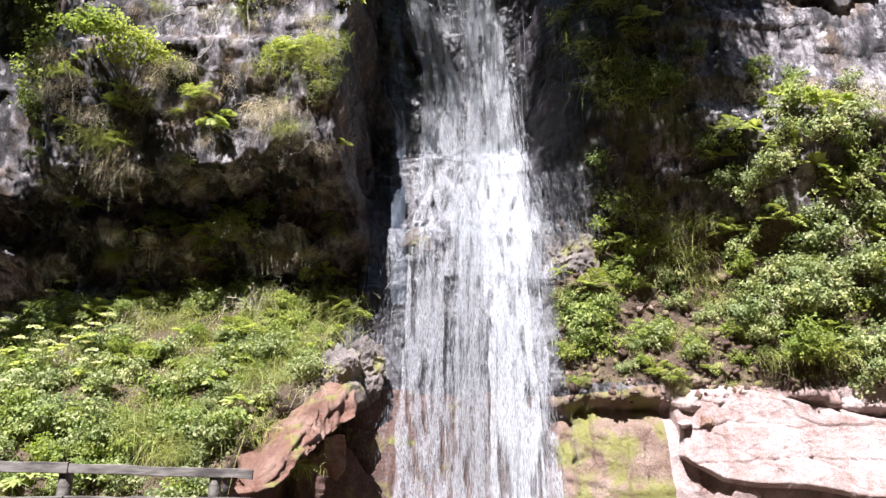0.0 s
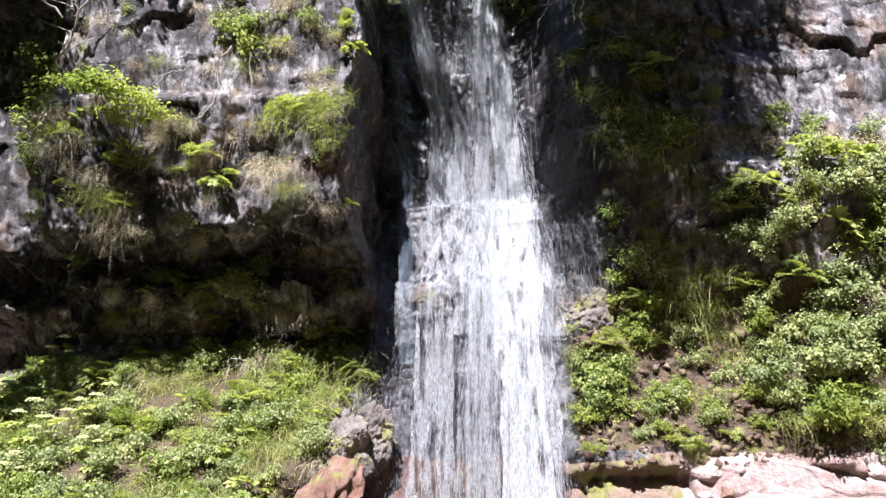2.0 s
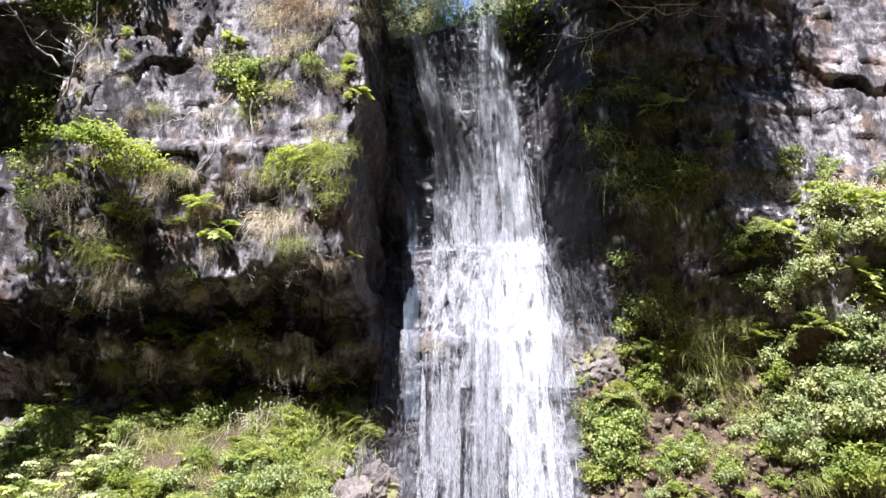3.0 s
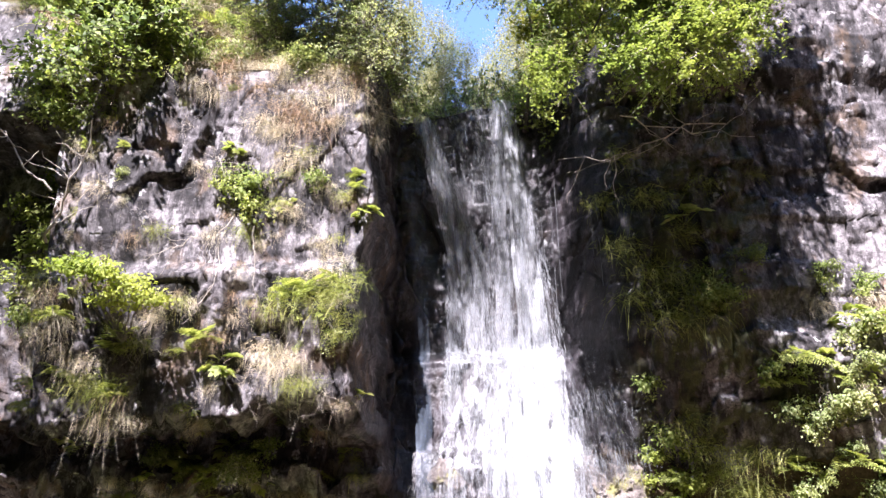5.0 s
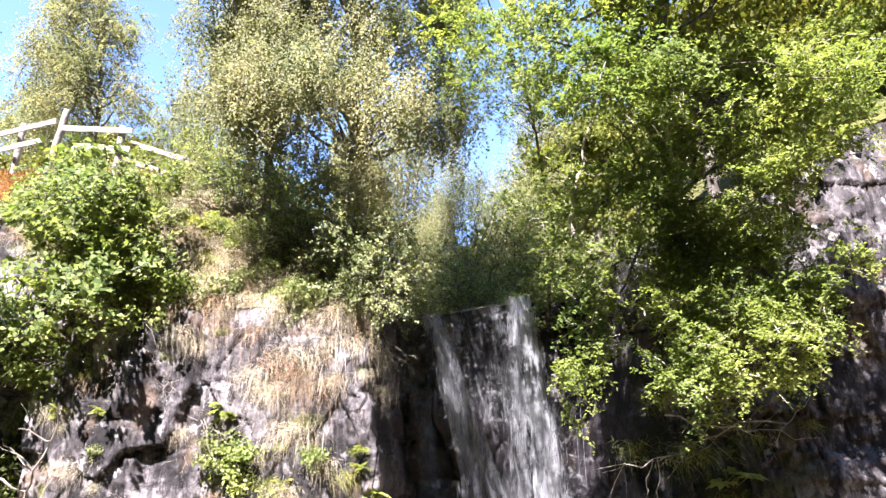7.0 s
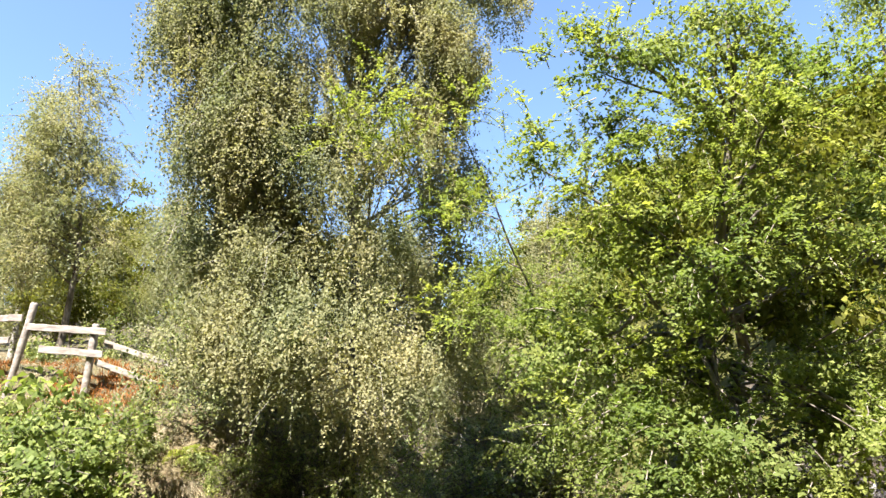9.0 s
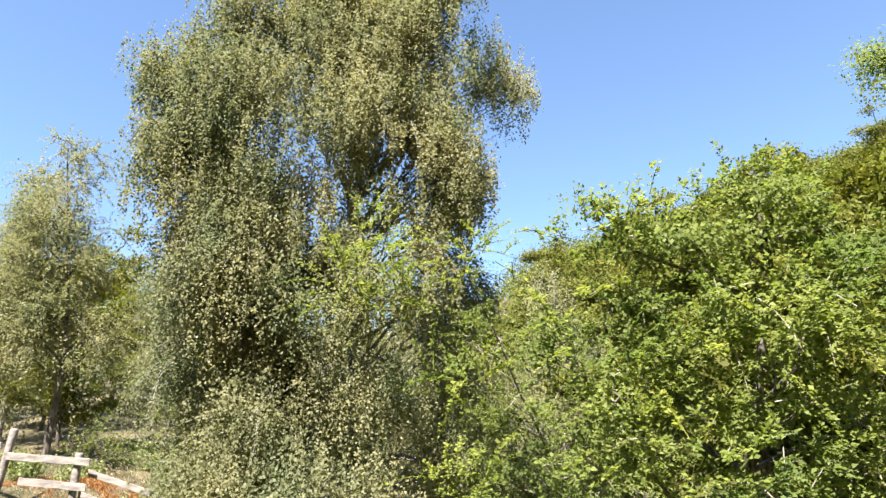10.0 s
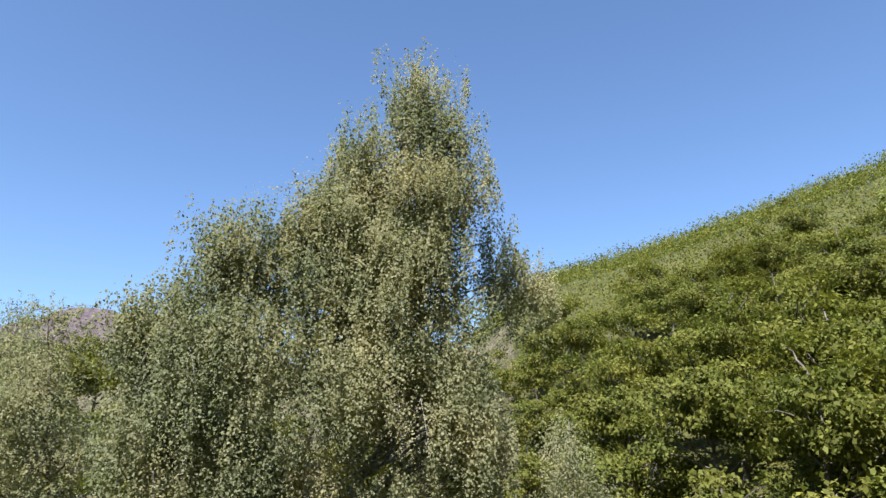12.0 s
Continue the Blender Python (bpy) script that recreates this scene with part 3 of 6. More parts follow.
def leafy_shoots(hub, out, n, per, length, size, rng, pull=(0, 0, 0.25), jitter=0.5):
    """Thin shoots that leave the boughs, with leaves along both sides: the leaves and the bare twigs."""
    k = rng.integers(0, len(hub), n)
    d = unit(unit(out[k]) * 0.75 + rng.normal(size=(n, 3)) * 0.55 + np.array(pull))
    ln = length * (0.45 + 0.9 * rng.random(n))
    start = hub[k] + rng.normal(size=(n, 3)) * jitter * np.array([1, 1, 0.7])
    idx = np.repeat(np.arange(n), per)
    m = len(idx)
    t = 0.15 + 0.85 * rng.random(m)
    arch = np.array([0, 0, -0.28])
    p = start[idx] + d[idx] * (ln[idx] * t)[:, None] + arch * (ln[idx] * t * t)[:, None] + rng.normal(size=(m, 3)) * size * 0.35
    side = unit(np.cross(d[idx], np.array([[0, 0, 1.0]])) + 1e-6) * np.where(rng.random(m) < 0.5, -1, 1)[:, None]
    axis = d[idx] * 0.55 + side * 0.8 + rng.normal(size=(m, 3)) * 0.35
    nor = np.array([[-0.15, -0.45, 0.8]]) + rng.normal(size=(m, 3)) * 0.27
    s = size * (0.6 + 0.75 * rng.random(m)) * (1.1 - 0.35 * t)
    leaves = leaf_quads(p, axis, nor, s, s * 0.66)
    # twigs: three-sided, two lengths
    w = np.array([0.010, 0.007, 0.002])
    a = np.array([0.0, 2.1, 4.2])
    up = np.cross(side[::per], d)
    ring = np.cos(a)[None, :, None] * side[::per][:, None] + np.sin(a)[None, :, None] * up[:, None]
    rows = [(start + d * (ln * q)[:, None] + arch * (ln * q * q)[:, None])[:, None] + ring * w[j] for j, q in enumerate((0, 0.5, 1.0))]
    v = np.stack(rows, 1).reshape(-1, 3)
    b = np.arange(n)[:, None, None, None] * 9 + np.arange(2)[None, :, None, None] * 3
    i = np.arange(3)
    f = np.stack([i, (i + 1) % 3, 3 + (i + 1) % 3, 3 + i], 1)[None, None]
    return leaves, (v, (b + f).reshape(-1, 4))


def hanging_sprays(points, size, rng, lo=0.5, hi=2.0, gap=0.042):
    """Weeping twigs: strings of small leaves that hang down from the limbs."""
    ps = []
    for c in points:
        ln = lo + (hi - lo) * rng.random() ** 1.5
        k = int(ln / gap)
        t = np.linspace(0, 1, k)[:, None]
        drift = rng.normal(size=3) * 0.10
        q = c + t * np.array([drift[0], drift[1], -1.0]) * ln + rng.normal(size=(k, 3)) * 0.045
        ps.append(q)
    p = np.concatenate(ps)
    m = len(p)
    axis = rng.normal(size=(m, 3)) * 0.8 + np.array([0, 0, -0.9])
    nor = rng.normal(size=(m, 3)) * 0.45 + np.array([-0.15, -0.7, 0.5])
    s = size * (0.7 + 0.6 * rng.random(m))
    return leaf_quads(p, axis, nor, s, s * 0.75)


def limbs_to(targets, trunk, rng, r0, rise=0.35, sides=6):
    """Tapered limbs from the trunk out to the targets."""
    out = []
    for g in targets:
        d = np.linalg.norm(trunk - g, axis=1)
        lower = trunk[:, 2] < g[2] - rise * np.abs(trunk[:, :2] - g[:2]).sum(1)
        pick = np.where(lower)[0]
        k = pick[np.argmin(d[pick])] if len(pick) else int(np.argmin(d))
        path = bend(trunk[k], g, rng, 7, 0.22, 0.12)
        r = r0 * (0.5 + 0.5 * rng.random())
        out.append(tube(path, np.linspace(r, r * 0.18, 7), sides))
    return out


def tree(name, label, base, trunk_path, trunk_r, blobs, leaf_mat, bark_mat, clusters, per, spread, size, seed,
         limbs=26, weeping=0, hang=0.0, group="", inner=0.45, extra=None, shoots=0, pull=(0, 0, 0.25)):
    rng = np.random.default_rng(seed)
    root = tagged(new(name), label, "tree", group)
    root.location = base
    tp = np.asarray(trunk_path, float)
    k = 22
    fine = np.stack([np.interp(np.linspace(0, 1, k), np.linspace(0, 1, len(tp)), tp[:, i]) for i in range(3)], 1)
    fine[1:-1] += np.cumsum(rng.normal(size=(k - 2, 3)) * 0.02, 0) * np.sin(np.linspace(0, math.pi, k - 2))[:, None]
    rad = trunk_r * (1 - 0.85 * np.linspace(0, 1, k) ** 0.9)
    rad[0] *= 1.35
    part("trunk", mesh_np("trunk", *tube(fine, rad, 10), bark_mat, True), root)
    # boughs first, then tufts of twigs round each bough
    each = 30 if hang > 0.3 else 18
    hub, hout = blob_points(blobs, max(limbs, clusters // each), rng, inner)
    k = rng.integers(0, len(hub), clusters)
    sway = np.array(spread) * np.array([1.35, 1.35, 0.9 + 2.2 * hang])
    pts, out = hub[k] + np.clip(rng.normal(size=(clusters, 3)), -1.5, 1.5) * sway, hout[k]
    goals = hub[rng.choice(len(hub), limbs, replace=False)]
    boughs = limbs_to(goals, fine[4:], rng, trunk_r * 0.38)
    if group:
        tagged(part("branchwork", mesh_np("branchwork", *joined(boughs), bark_mat, True), root), kind="stuff")
    else:
        for v, q in boughs:
            part("limb", mesh_np("limb", v, q, bark_mat, True), root)
    pieces = [crown_leaves(pts, out, per, spread, size, rng, hang)] if clusters > 40 else []
    if shoots:
        hub2, hout2 = blob_points(blobs, max(60, shoots // 9), rng, inner)
        lv, tw = leafy_shoots(hub2, hout2, shoots, per, 0.75 if pull[2] < 0 else 0.48, size, rng, pull, 0.16)
        pieces.append(lv)
        few = (len(tw[0]) // 27) * 9
        tagged(part("twigwork", mesh_np("twigwork", tw[0][:few], tw[1][:few * 2 // 3], M_TWIG if pull[2] > 0 else bark_mat), root), kind="stuff")
    if weeping:
        if hang > 0.3:
            # tassels gathered round the boughs
            wp = hub[rng.integers(0, len(hub), weeping)] + np.clip(rng.normal(size=(weeping, 3)), -1.6, 1.6) * np.array([0.34, 0.34, 0.28]) + np.array([0, 0, 0.30])
            pieces.append(hanging_sprays(wp, size, rng, 0.2, 0.95, 0.016))
        else:
            wp, _ = blob_points(blobs, weeping, rng, inner + 0.2)
            pieces.append(hanging_sprays(wp, size, rng))
    part("crown", mesh_np("crown", *joined(pieces), leaf_mat), root)
    if extra:
        ep, eo = blob_points(extra[0], extra[2], rng, 0.2)
        lv, tw = leafy_shoots(ep, eo, extra[2], per, 0.7, size * 1.15, rng, (0, 0, 0.35), 0.1)
        part("young_shoot_foliage", mesh_np("young_shoot_foliage", *joined([lv, tw]), extra[1]), root)
    return root


# tall weeping birch on the left brink of the fall
def crown_from(base, blobs):
    """Clumps given in the world's metres, moved to the tree's own base."""
    return [(x - base[0], y - base[1], z - base[2], *r) for x, y, z, *r in blobs]


BIRCH_BASE = (-2.6, 13.9, 15.1)
tree("weeping_birch", "tall weeping silver birch with grey-green leaves on the brink", BIRCH_BASE,
     [(0, 0, -0.4), (-0.2, -0.1, 4), (-0.25, -0.4, 8), (0.2, -1.1, 12), (0.9, -1.8, 15.7)], 0.14,
     crown_from(BIRCH_BASE, [
         (-1.6, 12.0, 30.6, 1.0, 0.9, 0.75), (-0.9, 12.2, 29.8, 0.7, 0.7, 0.7), (-2.5, 12.0, 29.5, 0.8, 0.8, 0.8), (-0.6, 12.3, 28.7, 0.75, 0.7, 0.75),
         (-1.9, 12.0, 28.4, 1.3, 1.0, 0.9), (-3.3, 11.6, 28.2, 0.7, 0.6, 0.6), (0.62, 13.8, 27.5, 0.5, 0.5, 0.75), (0.75, 13.9, 26.5, 0.4, 0.4, 0.8), (0.02, 13.5, 28.0, 0.28, 0.35, 0.7),
         (-2.2, 11.6, 26.9, 1.4, 1.0, 1.0), (-3.7, 11.2, 26.9, 0.9, 0.8, 0.8), (-1.1, 11.8, 25.9, 0.8, 0.8, 0.8), (-2.4, 11.5, 25.0, 1.7, 1.2, 1.2), (-1.0, 12.0, 24.2, 0.9, 0.9, 1.3),
         (-0.6, 13.2, 24.4, 0.8, 0.8, 1.2), (-2.4, 11.5, 22.4, 1.6, 1.0, 1.5), (-0.6, 13.4, 22.3, 0.8, 0.8, 1.3), (-0.7, 13.5, 20.4, 0.8, 0.8, 1.3), (-2.7, 11.4, 19.6, 1.4, 0.9, 1.0),
         (-2.4, 10.3, 17.7, 1.2, 0.6, 0.7), (-2.5, 12.2, 16.9, 0.9, 0.7, 0.5), (-3.6, 10.4, 18.0, 0.9, 0.6, 0.6), (-1.5, 10.7, 17.5, 0.7, 0.6, 0.6), (-2.9, 11.6, 27.6, 1.0, 0.8, 0.8), (-1.9, 11.9, 27.5, 1.2, 0.9, 0.8), (-1.1, 12.3, 26.9, 0.5, 0.6, 0.5), (-4.2, 11.2, 26.1, 0.9, 0.8, 0.8), (0.3, 13.7, 27.9, 0.35, 0.4, 0.45), (-1.5, 12.0, 31.2, 0.6, 0.6, 0.4), (-0.9, 13.4, 18.7, 0.7, 0.7, 0.8), (-2.2, 11.6, 25.9, 1.2, 1.0, 0.8), (-4.0, 11.0, 20.8, 0.9, 0.9, 1.2), (-3.8, 10.9, 23.4, 0.85, 0.8, 1.0)]),
     M_BIRCH, M_BIRCHBARK, 1500, 24, (0.16, 0.16, 0.24), 0.056, 11, 230, 8600, 0.4, inner=0.3, shoots=700, pull=(0, 0, -1.1))
BESIDE_BASE = (-5.0, 14.4, 17.0)
tree("birch", "grey-green birch with drooping twigs beside the taller one", BESIDE_BASE,
     [(0, 0, -0.4), (0.1, -0.6, 3), (-0.1, -1.8, 6), (-0.1, -3.2, 10.6)], 0.12,
     crown_from(BESIDE_BASE, [
         (-5.0, 11.0, 27.1, 0.75, 0.7, 0.8), (-5.9, 11.0, 26.1, 0.6, 0.6, 0.7), (-4.5, 10.6, 25.3, 1.1, 0.8, 1.0), (-5.7, 10.9, 24.4, 0.8, 0.8, 1.0), (-4.7, 11.0, 23.2, 1.4, 1.0, 1.2),
         (-4.9, 11.1, 21.9, 1.2, 1.0, 1.4), (-5.2, 11.4, 20.1, 0.9, 0.9, 1.2), (-4.0, 11.0, 19.1, 0.9, 0.8, 1.0), (-3.5, 11.2, 21.3, 0.9, 0.9, 1.3), (-4.7, 10.6, 18.2, 1.0, 0.6, 0.6), (-4.6, 11.8, 17.8, 0.9, 0.7, 0.4), (-5.3, 11.0, 25.6, 0.8, 0.7, 0.8), (-4.3, 11.2, 27.5, 0.7, 0.6, 0.6)]),
     M_BIRCH, M_BIRCHBARK, 900, 24, (0.16, 0.16, 0.24), 0.056, 12, 130, 4600, 0.4, inner=0.3, shoots=450, pull=(0, 0, -1.1))
tree("birch", "slender birch standing behind the upper fence", (-11.4, 17.2, 18.9),
     [(0, 0, -0.4), (0.0, 0, 2.5), (-0.4, 0, 5), (-0.8, -0.2, 9)], 0.11,
     [(-0.8, -0.2, 7.8, 1.1, 1.0, 1.6), (-0.8, -0.2, 5.7, 1.8, 1.4, 1.8), (0.1, -0.4, 3.4, 1.5, 1.3, 1.1), (-1.6, -0.4, 3.7, 1.3, 1.0, 1.3)],
     M_BIRCH, M_BARK, 700, 26, (0.2, 0.2, 0.22), 0.068, 13, 34, 260, 0.2, inner=0.3, shoots=1200, pull=(0, 0, -0.5))
tree("birch", "pale distant birch rising behind the crowns", (-8.6, 21.0, 20.0),
     [(0, 0, -0.4), (0.1, 0, 3.5), (0.0, 0, 7), (0.1, 0, 10.5)], 0.12,
     [(0, 0, 9.0, 1.0, 1.0, 1.8), (0, 0, 6.6, 1.6, 1.4, 1.6), (0, -0.2, 4.2, 1.8, 1.5, 1.4), (0.3, -0.3, 2.4, 2.0, 1.5, 1.0)],
     M_BIRCH, M_BIRCHBARK, 600, 20, (0.24, 0.24, 0.28), 0.10, 14, 30, 160, 0.3, inner=0.35)
tree("birch", "pale green birch in the gully behind the fall", (2.4, 22.0, 15.6),
     [(0, 0, -0.4), (0.1, 0, 3), (0.0, 0, 6), (0.1, 0, 9.5)], 0.10,
     [(0, 0, 8.4, 0.9, 0.9, 1.5), (0.2, 0, 6.3, 1.4, 1.2, 1.5), (-0.2, -0.2, 4.2, 1.7, 1.3, 1.3), (0.3, 0, 2.4, 1.8, 1.3, 1.2)],
     M_BIRCH, M_BIRCHBARK, 900, 26, (0.22, 0.22, 0.30), 0.075, 15, 30, 260, 0.3, inner=0.35)
gully_birch = [o for o in scene.objects if o.name.startswith("birch") and o.parent is None][-1]
for gx, gy, gz, gs in [(-0.7, 20.5, 15.2, 0.75), (-2.3, 22.0, 15.8, 0.95), (0.8, 23.0, 15.5, 0.7), (-3.6, 19.5, 16.2, 0.7)]:
    copy_thing(gully_birch, pose(gx, gy, gz)).matrix_basis = pose(gx, gy, gz, 0, 0, 70 * gx) @ Matrix.Scale(gs, 4)
# alder leaning out over the right-hand wall
tree("leaning_alder", "alder leaning out over the cliff with glossy green leaves", (3.6, 12.2, 14.6),
     [(0, 0.4, -0.7), (-0.2, -1.0, 1.2), (-0.6, -2.8, 3.0), (-0.6, -3.9, 4.4), (-0.2, -4.1, 6.2), (-0.1, -4.1, 7.6)], 0.14,
     [(-0.2, -4.4, 7.0, 0.6, 0.5, 0.6), (-1.2, -4.6, 6.6, 0.8, 0.6, 0.7), (-2.2, -4.2, 6.5, 0.7, 0.6, 0.8), (0.8, -4.2, 6.0, 0.9, 0.7, 0.8), (-0.4, -4.8, 5.6, 1.0, 0.7, 0.6), (-2.3, -4.2, 5.2, 0.9, 0.7, 0.8), (-1.4, -4.6, 4.1, 1.4, 1.0, 0.8),
      (0.5, -4.1, 4.2, 1.0, 0.8, 0.9), (-2.0, -3.4, 2.8, 1.8, 1.2, 0.7), (-0.1, -3.0, 2.1, 1.4, 1.0, 0.8), (-1.3, -2.6, -1.5, 1.2, 0.8, 0.6),
      (0.1, -2.8, -1.9, 0.9, 0.7, 0.6), (-2.4, -2.4, -2.1, 0.4, 0.4, 0.6), (0.1, -1.9, 1.2, 1.8, 1.2, 1.3), (0.3, -2.2, -0.8, 1.2, 0.9, 0.8),
      (-1.3, -2.5, 0.2, 1.5, 1.0, 1.0), (0.3, -1.6, -0.2, 1.3, 0.9, 0.9), (1.0, -2.6, -0.6, 0.8, 0.8, 0.8), (-1.6, -4.3, 1.7, 1.2, 0.7, 0.6), (0.7, -4.1, 1.4, 1.0, 0.6, 0.5),
      (0.7, -3.0, -1.6, 0.7, 0.6, 0.5), (-0.6, -3.0, -2.3, 0.8, 0.6, 0.45), (0.8, -3.5, 0.4, 0.8, 0.7, 0.6), (1.4, -3.4, 2.2, 0.9, 0.6, 0.6), (1.7, -2.3, 1.6, 0.8, 0.7, 0.8), (2.3, -2.6, 3.2, 0.9, 0.8, 0.8), (2.1, -3.2, 4.7, 0.9, 0.7, 0.9)],
     M_ALDER, M_BARK, 850, 28, (0.14, 0.14, 0.09), 0.068, 21, 90, 0, 0.0, inner=0.35, shoots=4300,
     extra=([(-0.3, -4.5, 7.2, 0.7, 0.5, 0.5), (-1.6, -4.6, 6.9, 0.9, 0.5, 0.5), (0.9, -4.3, 6.3, 0.8, 0.6, 0.6), (-2.4, -4.4, 5.6, 0.7, 0.5, 0.6), (-0.6, -5.0, 5.3, 1.1, 0.4, 0.5), (0.8, -4.7, 4.4, 0.9, 0.4, 0.6),
             (-1.7, -5.1, 3.9, 1.2, 0.4, 0.5), (-2.2, -4.2, 2.8, 1.2, 0.4, 0.5)], M_LIME, 130))
YOUNG_BASE = (1.5, 14.9, 14.6)
tree("young_alder", "bright green young alder arching over the brook", YOUNG_BASE,
     [(0, 0, -0.4), (0.2, -1.2, 1.5), (-0.2, -2.6, 3.5), (-1.2, -4.0, 5.4), (-1.9, -5.0, 7.0)], 0.045,
     crown_from(YOUNG_BASE, [(0.4, 12.0, 18.9, 0.9, 0.7, 1.2), (1.1, 12.2, 16.6, 0.8, 0.6, 0.8), (1.9, 11.7, 18.6, 1.0, 0.7, 1.2), (-0.2, 11.7, 20.8, 0.5, 0.5, 0.6)]),
     M_ALDER, M_BARK, 160, 26, (0.14, 0.14, 0.10), 0.056, 22, 34, inner=0.3, shoots=650,
     extra=(crown_from(YOUNG_BASE, [(-1.75, 9.5, 21.9, 0.55, 0.4, 0.35), (-0.3, 9.5, 21.7, 0.6, 0.4, 0.25), (-2.2, 9.5, 21.3, 0.35, 0.3, 0.3), (-1.4, 9.5, 21.1, 0.4, 0.3, 0.3),
                                    (-0.45, 9.5, 19.8, 0.4, 0.35, 0.3), (-0.55, 9.5, 18.3, 0.45, 0.35, 0.4), (-0.2, 9.5, 18.5, 0.3, 0.3, 0.3)]), M_LIME, 170))


tree("tall_alder", "tall dark green tree rising from the wooded slope", (14.5, 20.5, 22.0),
     [(0, 0, -0.6), (0.1, 0, 3), (0.0, 0, 7), (0.2, 0, 11)], 0.16,
     [(0.2, 0, 9.6, 1.2, 1.1, 1.6), (0.0, 0, 7.2, 1.9, 1.5, 1.5), (0.3, -0.2, 4.8, 2.4, 1.7, 1.5), (-0.3, -0.3, 2.6, 2.6, 1.8, 1.3)],
     M_ALDER, M_BARK, 700, 20, (0.26, 0.26, 0.2), 0.12, 23, 30, inner=0.35)


# unseen tree, added out of view so that its crown shades the left gully
tree("ash_tree", "unseen leafy tree added left of view to shade the gully", (-10.5, 8.0, -0.2),
     [(0, 0, -0.4), (0.1, 0, 5), (0.5, 0.1, 10), (0.7, 0.2, 17)], 0.16,
     [(0.7, 0.2, 16.2, 1.5, 1.3, 1.7), (0.6, 0.2, 13.6, 1.7, 1.5, 1.8), (0.3, 0.2, 11.0, 1.6, 1.4, 1.5)],
     M_ALDER, M_BARK, 900, 20, (0.22, 0.22, 0.16), 0.11, 24, 24, inner=0.2)


# trees of the right-hand hillside
def hill_tree(seed, height, spread_r):
    rng = np.random.default_rng(seed)
    blobs = []
    for i in range(7):
        a = rng.random() * 6.28
        rr = spread_r * 0.55 * rng.random()
        blobs.append((math.cos(a) * rr, math.sin(a) * rr, height * (0.35 + 0.5 * rng.random()),
                      spread_r * 0.55, spread_r * 0.55, height * 0.2))
    return tree("hillside_tree", "yellow-green broadleaf tree on the slope", (0, 0, 0),
                [(0, 0, -0.5), (0.1, 0, height * 0.4), (0, 0.1, height * 0.85)], 0.13, blobs, M_OAK, M_BARK,
                520, 15, (0.22, 0.22, 0.13), 0.155, seed, 26, group="hillside trees")


def plant_hill():
    kinds = [hill_tree(60, 6.0, 2.6), hill_tree(61, 7.0, 3.0), hill_tree(62, 5.0, 2.4)]
    rng = np.random.default_rng(5)
    spots = []
    tries = 0
    while len(spots) < 74 and tries < 9000:
        tries += 1
        y = 13.5 + 46 * rng.random() ** 1.6
        x = (0.10 * y + 1.5) + (0.75 * y + 2) * rng.random()
        if x < 4.5 and y < 17:
            continue
        if all((x - a) ** 2 + (y - b) ** 2 > 2.0 ** 2 for a, b in spots):
            spots.append((x, y))
    for i, (x, y) in enumerate(spots):
        z = float(ground_z(np.array([x]), np.array([y]))[0])
        m = pose(x, y, z - 0.1, 0, 0, rng.random() * 360)
        s = 0.8 + 0.5 * rng.random()
        if i < 3:
            kinds[i].scale = (s, s, s)
            kinds[i].matrix_basis = m @ Matrix.Diagonal((s, s, s, 1))
        else:
            copy_thing(kinds[i % 3], m)


plant_hill()


def left_woods():
    """Birches and broadleaf trees on the meadow's far side."""
    rng = np.random.default_rng(19)
    birches = [o for o in scene.objects if o.name.startswith("birch") and o.parent is None]
    oaks = [o for o in scene.objects if o.name.startswith("hillside_tree") and o.parent is None][:3]
    for x, y, s, k in [(-15.5, 21, 0.9, 0), (-13.2, 20.5, 0.6, 1), (-16.5, 24.5, 0.8, 1), (-21.5, 25, 0.9, 1), (-9.8, 24.0, 0.6, 1), (-12.2, 24.5, 0.8, 0), (-19, 26, 1.0, 1), (-14.5, 27, 0.8, 1), (-23, 30, 1.1, 0), (-11.0, 33, 0.9, 1), (-27, 38, 1.2, 1), (-19, 40, 1.1, 0), (-5.5, 27, 0.85, 1),
                       (-0.5, 31, 0.9, 1), (-7.5, 40, 1.0, 0), (-3.0, 40, 1.0, 1), (2.5, 42, 1.0, 1), (-32, 50, 1.4, 1), (-24, 56, 1.4, 1), (-15, 60, 1.3, 1), (-6, 60, 1.3, 1), (1, 62, 1.3, 1), (4.0, 24.5, 0.8, 1), (4.8, 30, 0.9, 1), (5.2, 36, 1.0, 1), (-17, 30, 1.2, 1), (-14.5, 33.5, 1.0, 1), (-12.2, 38, 1.0, 1), (-20.5, 34, 1.3, 1), (3.5, 46, 1.2, 1), (6, 50, 1.2, 1), (4.5, 56, 1.3, 1), (7.5, 58, 1.3, 1)]:
        z = float(ground_z(np.array([x]), np.array([float(y)]))[0]) - 0.2
        src = oaks[int(rng.random() * 3)] if k else birches[2 + int(rng.random() * 2)]
        ob = copy_thing(src, pose(x, y, z, 0, 0, rng.random() * 360))
        ob.matrix_basis = pose(x, y, z, 0, 0, rng.random() * 360) @ Matrix.Scale(s, 4)


left_woods()


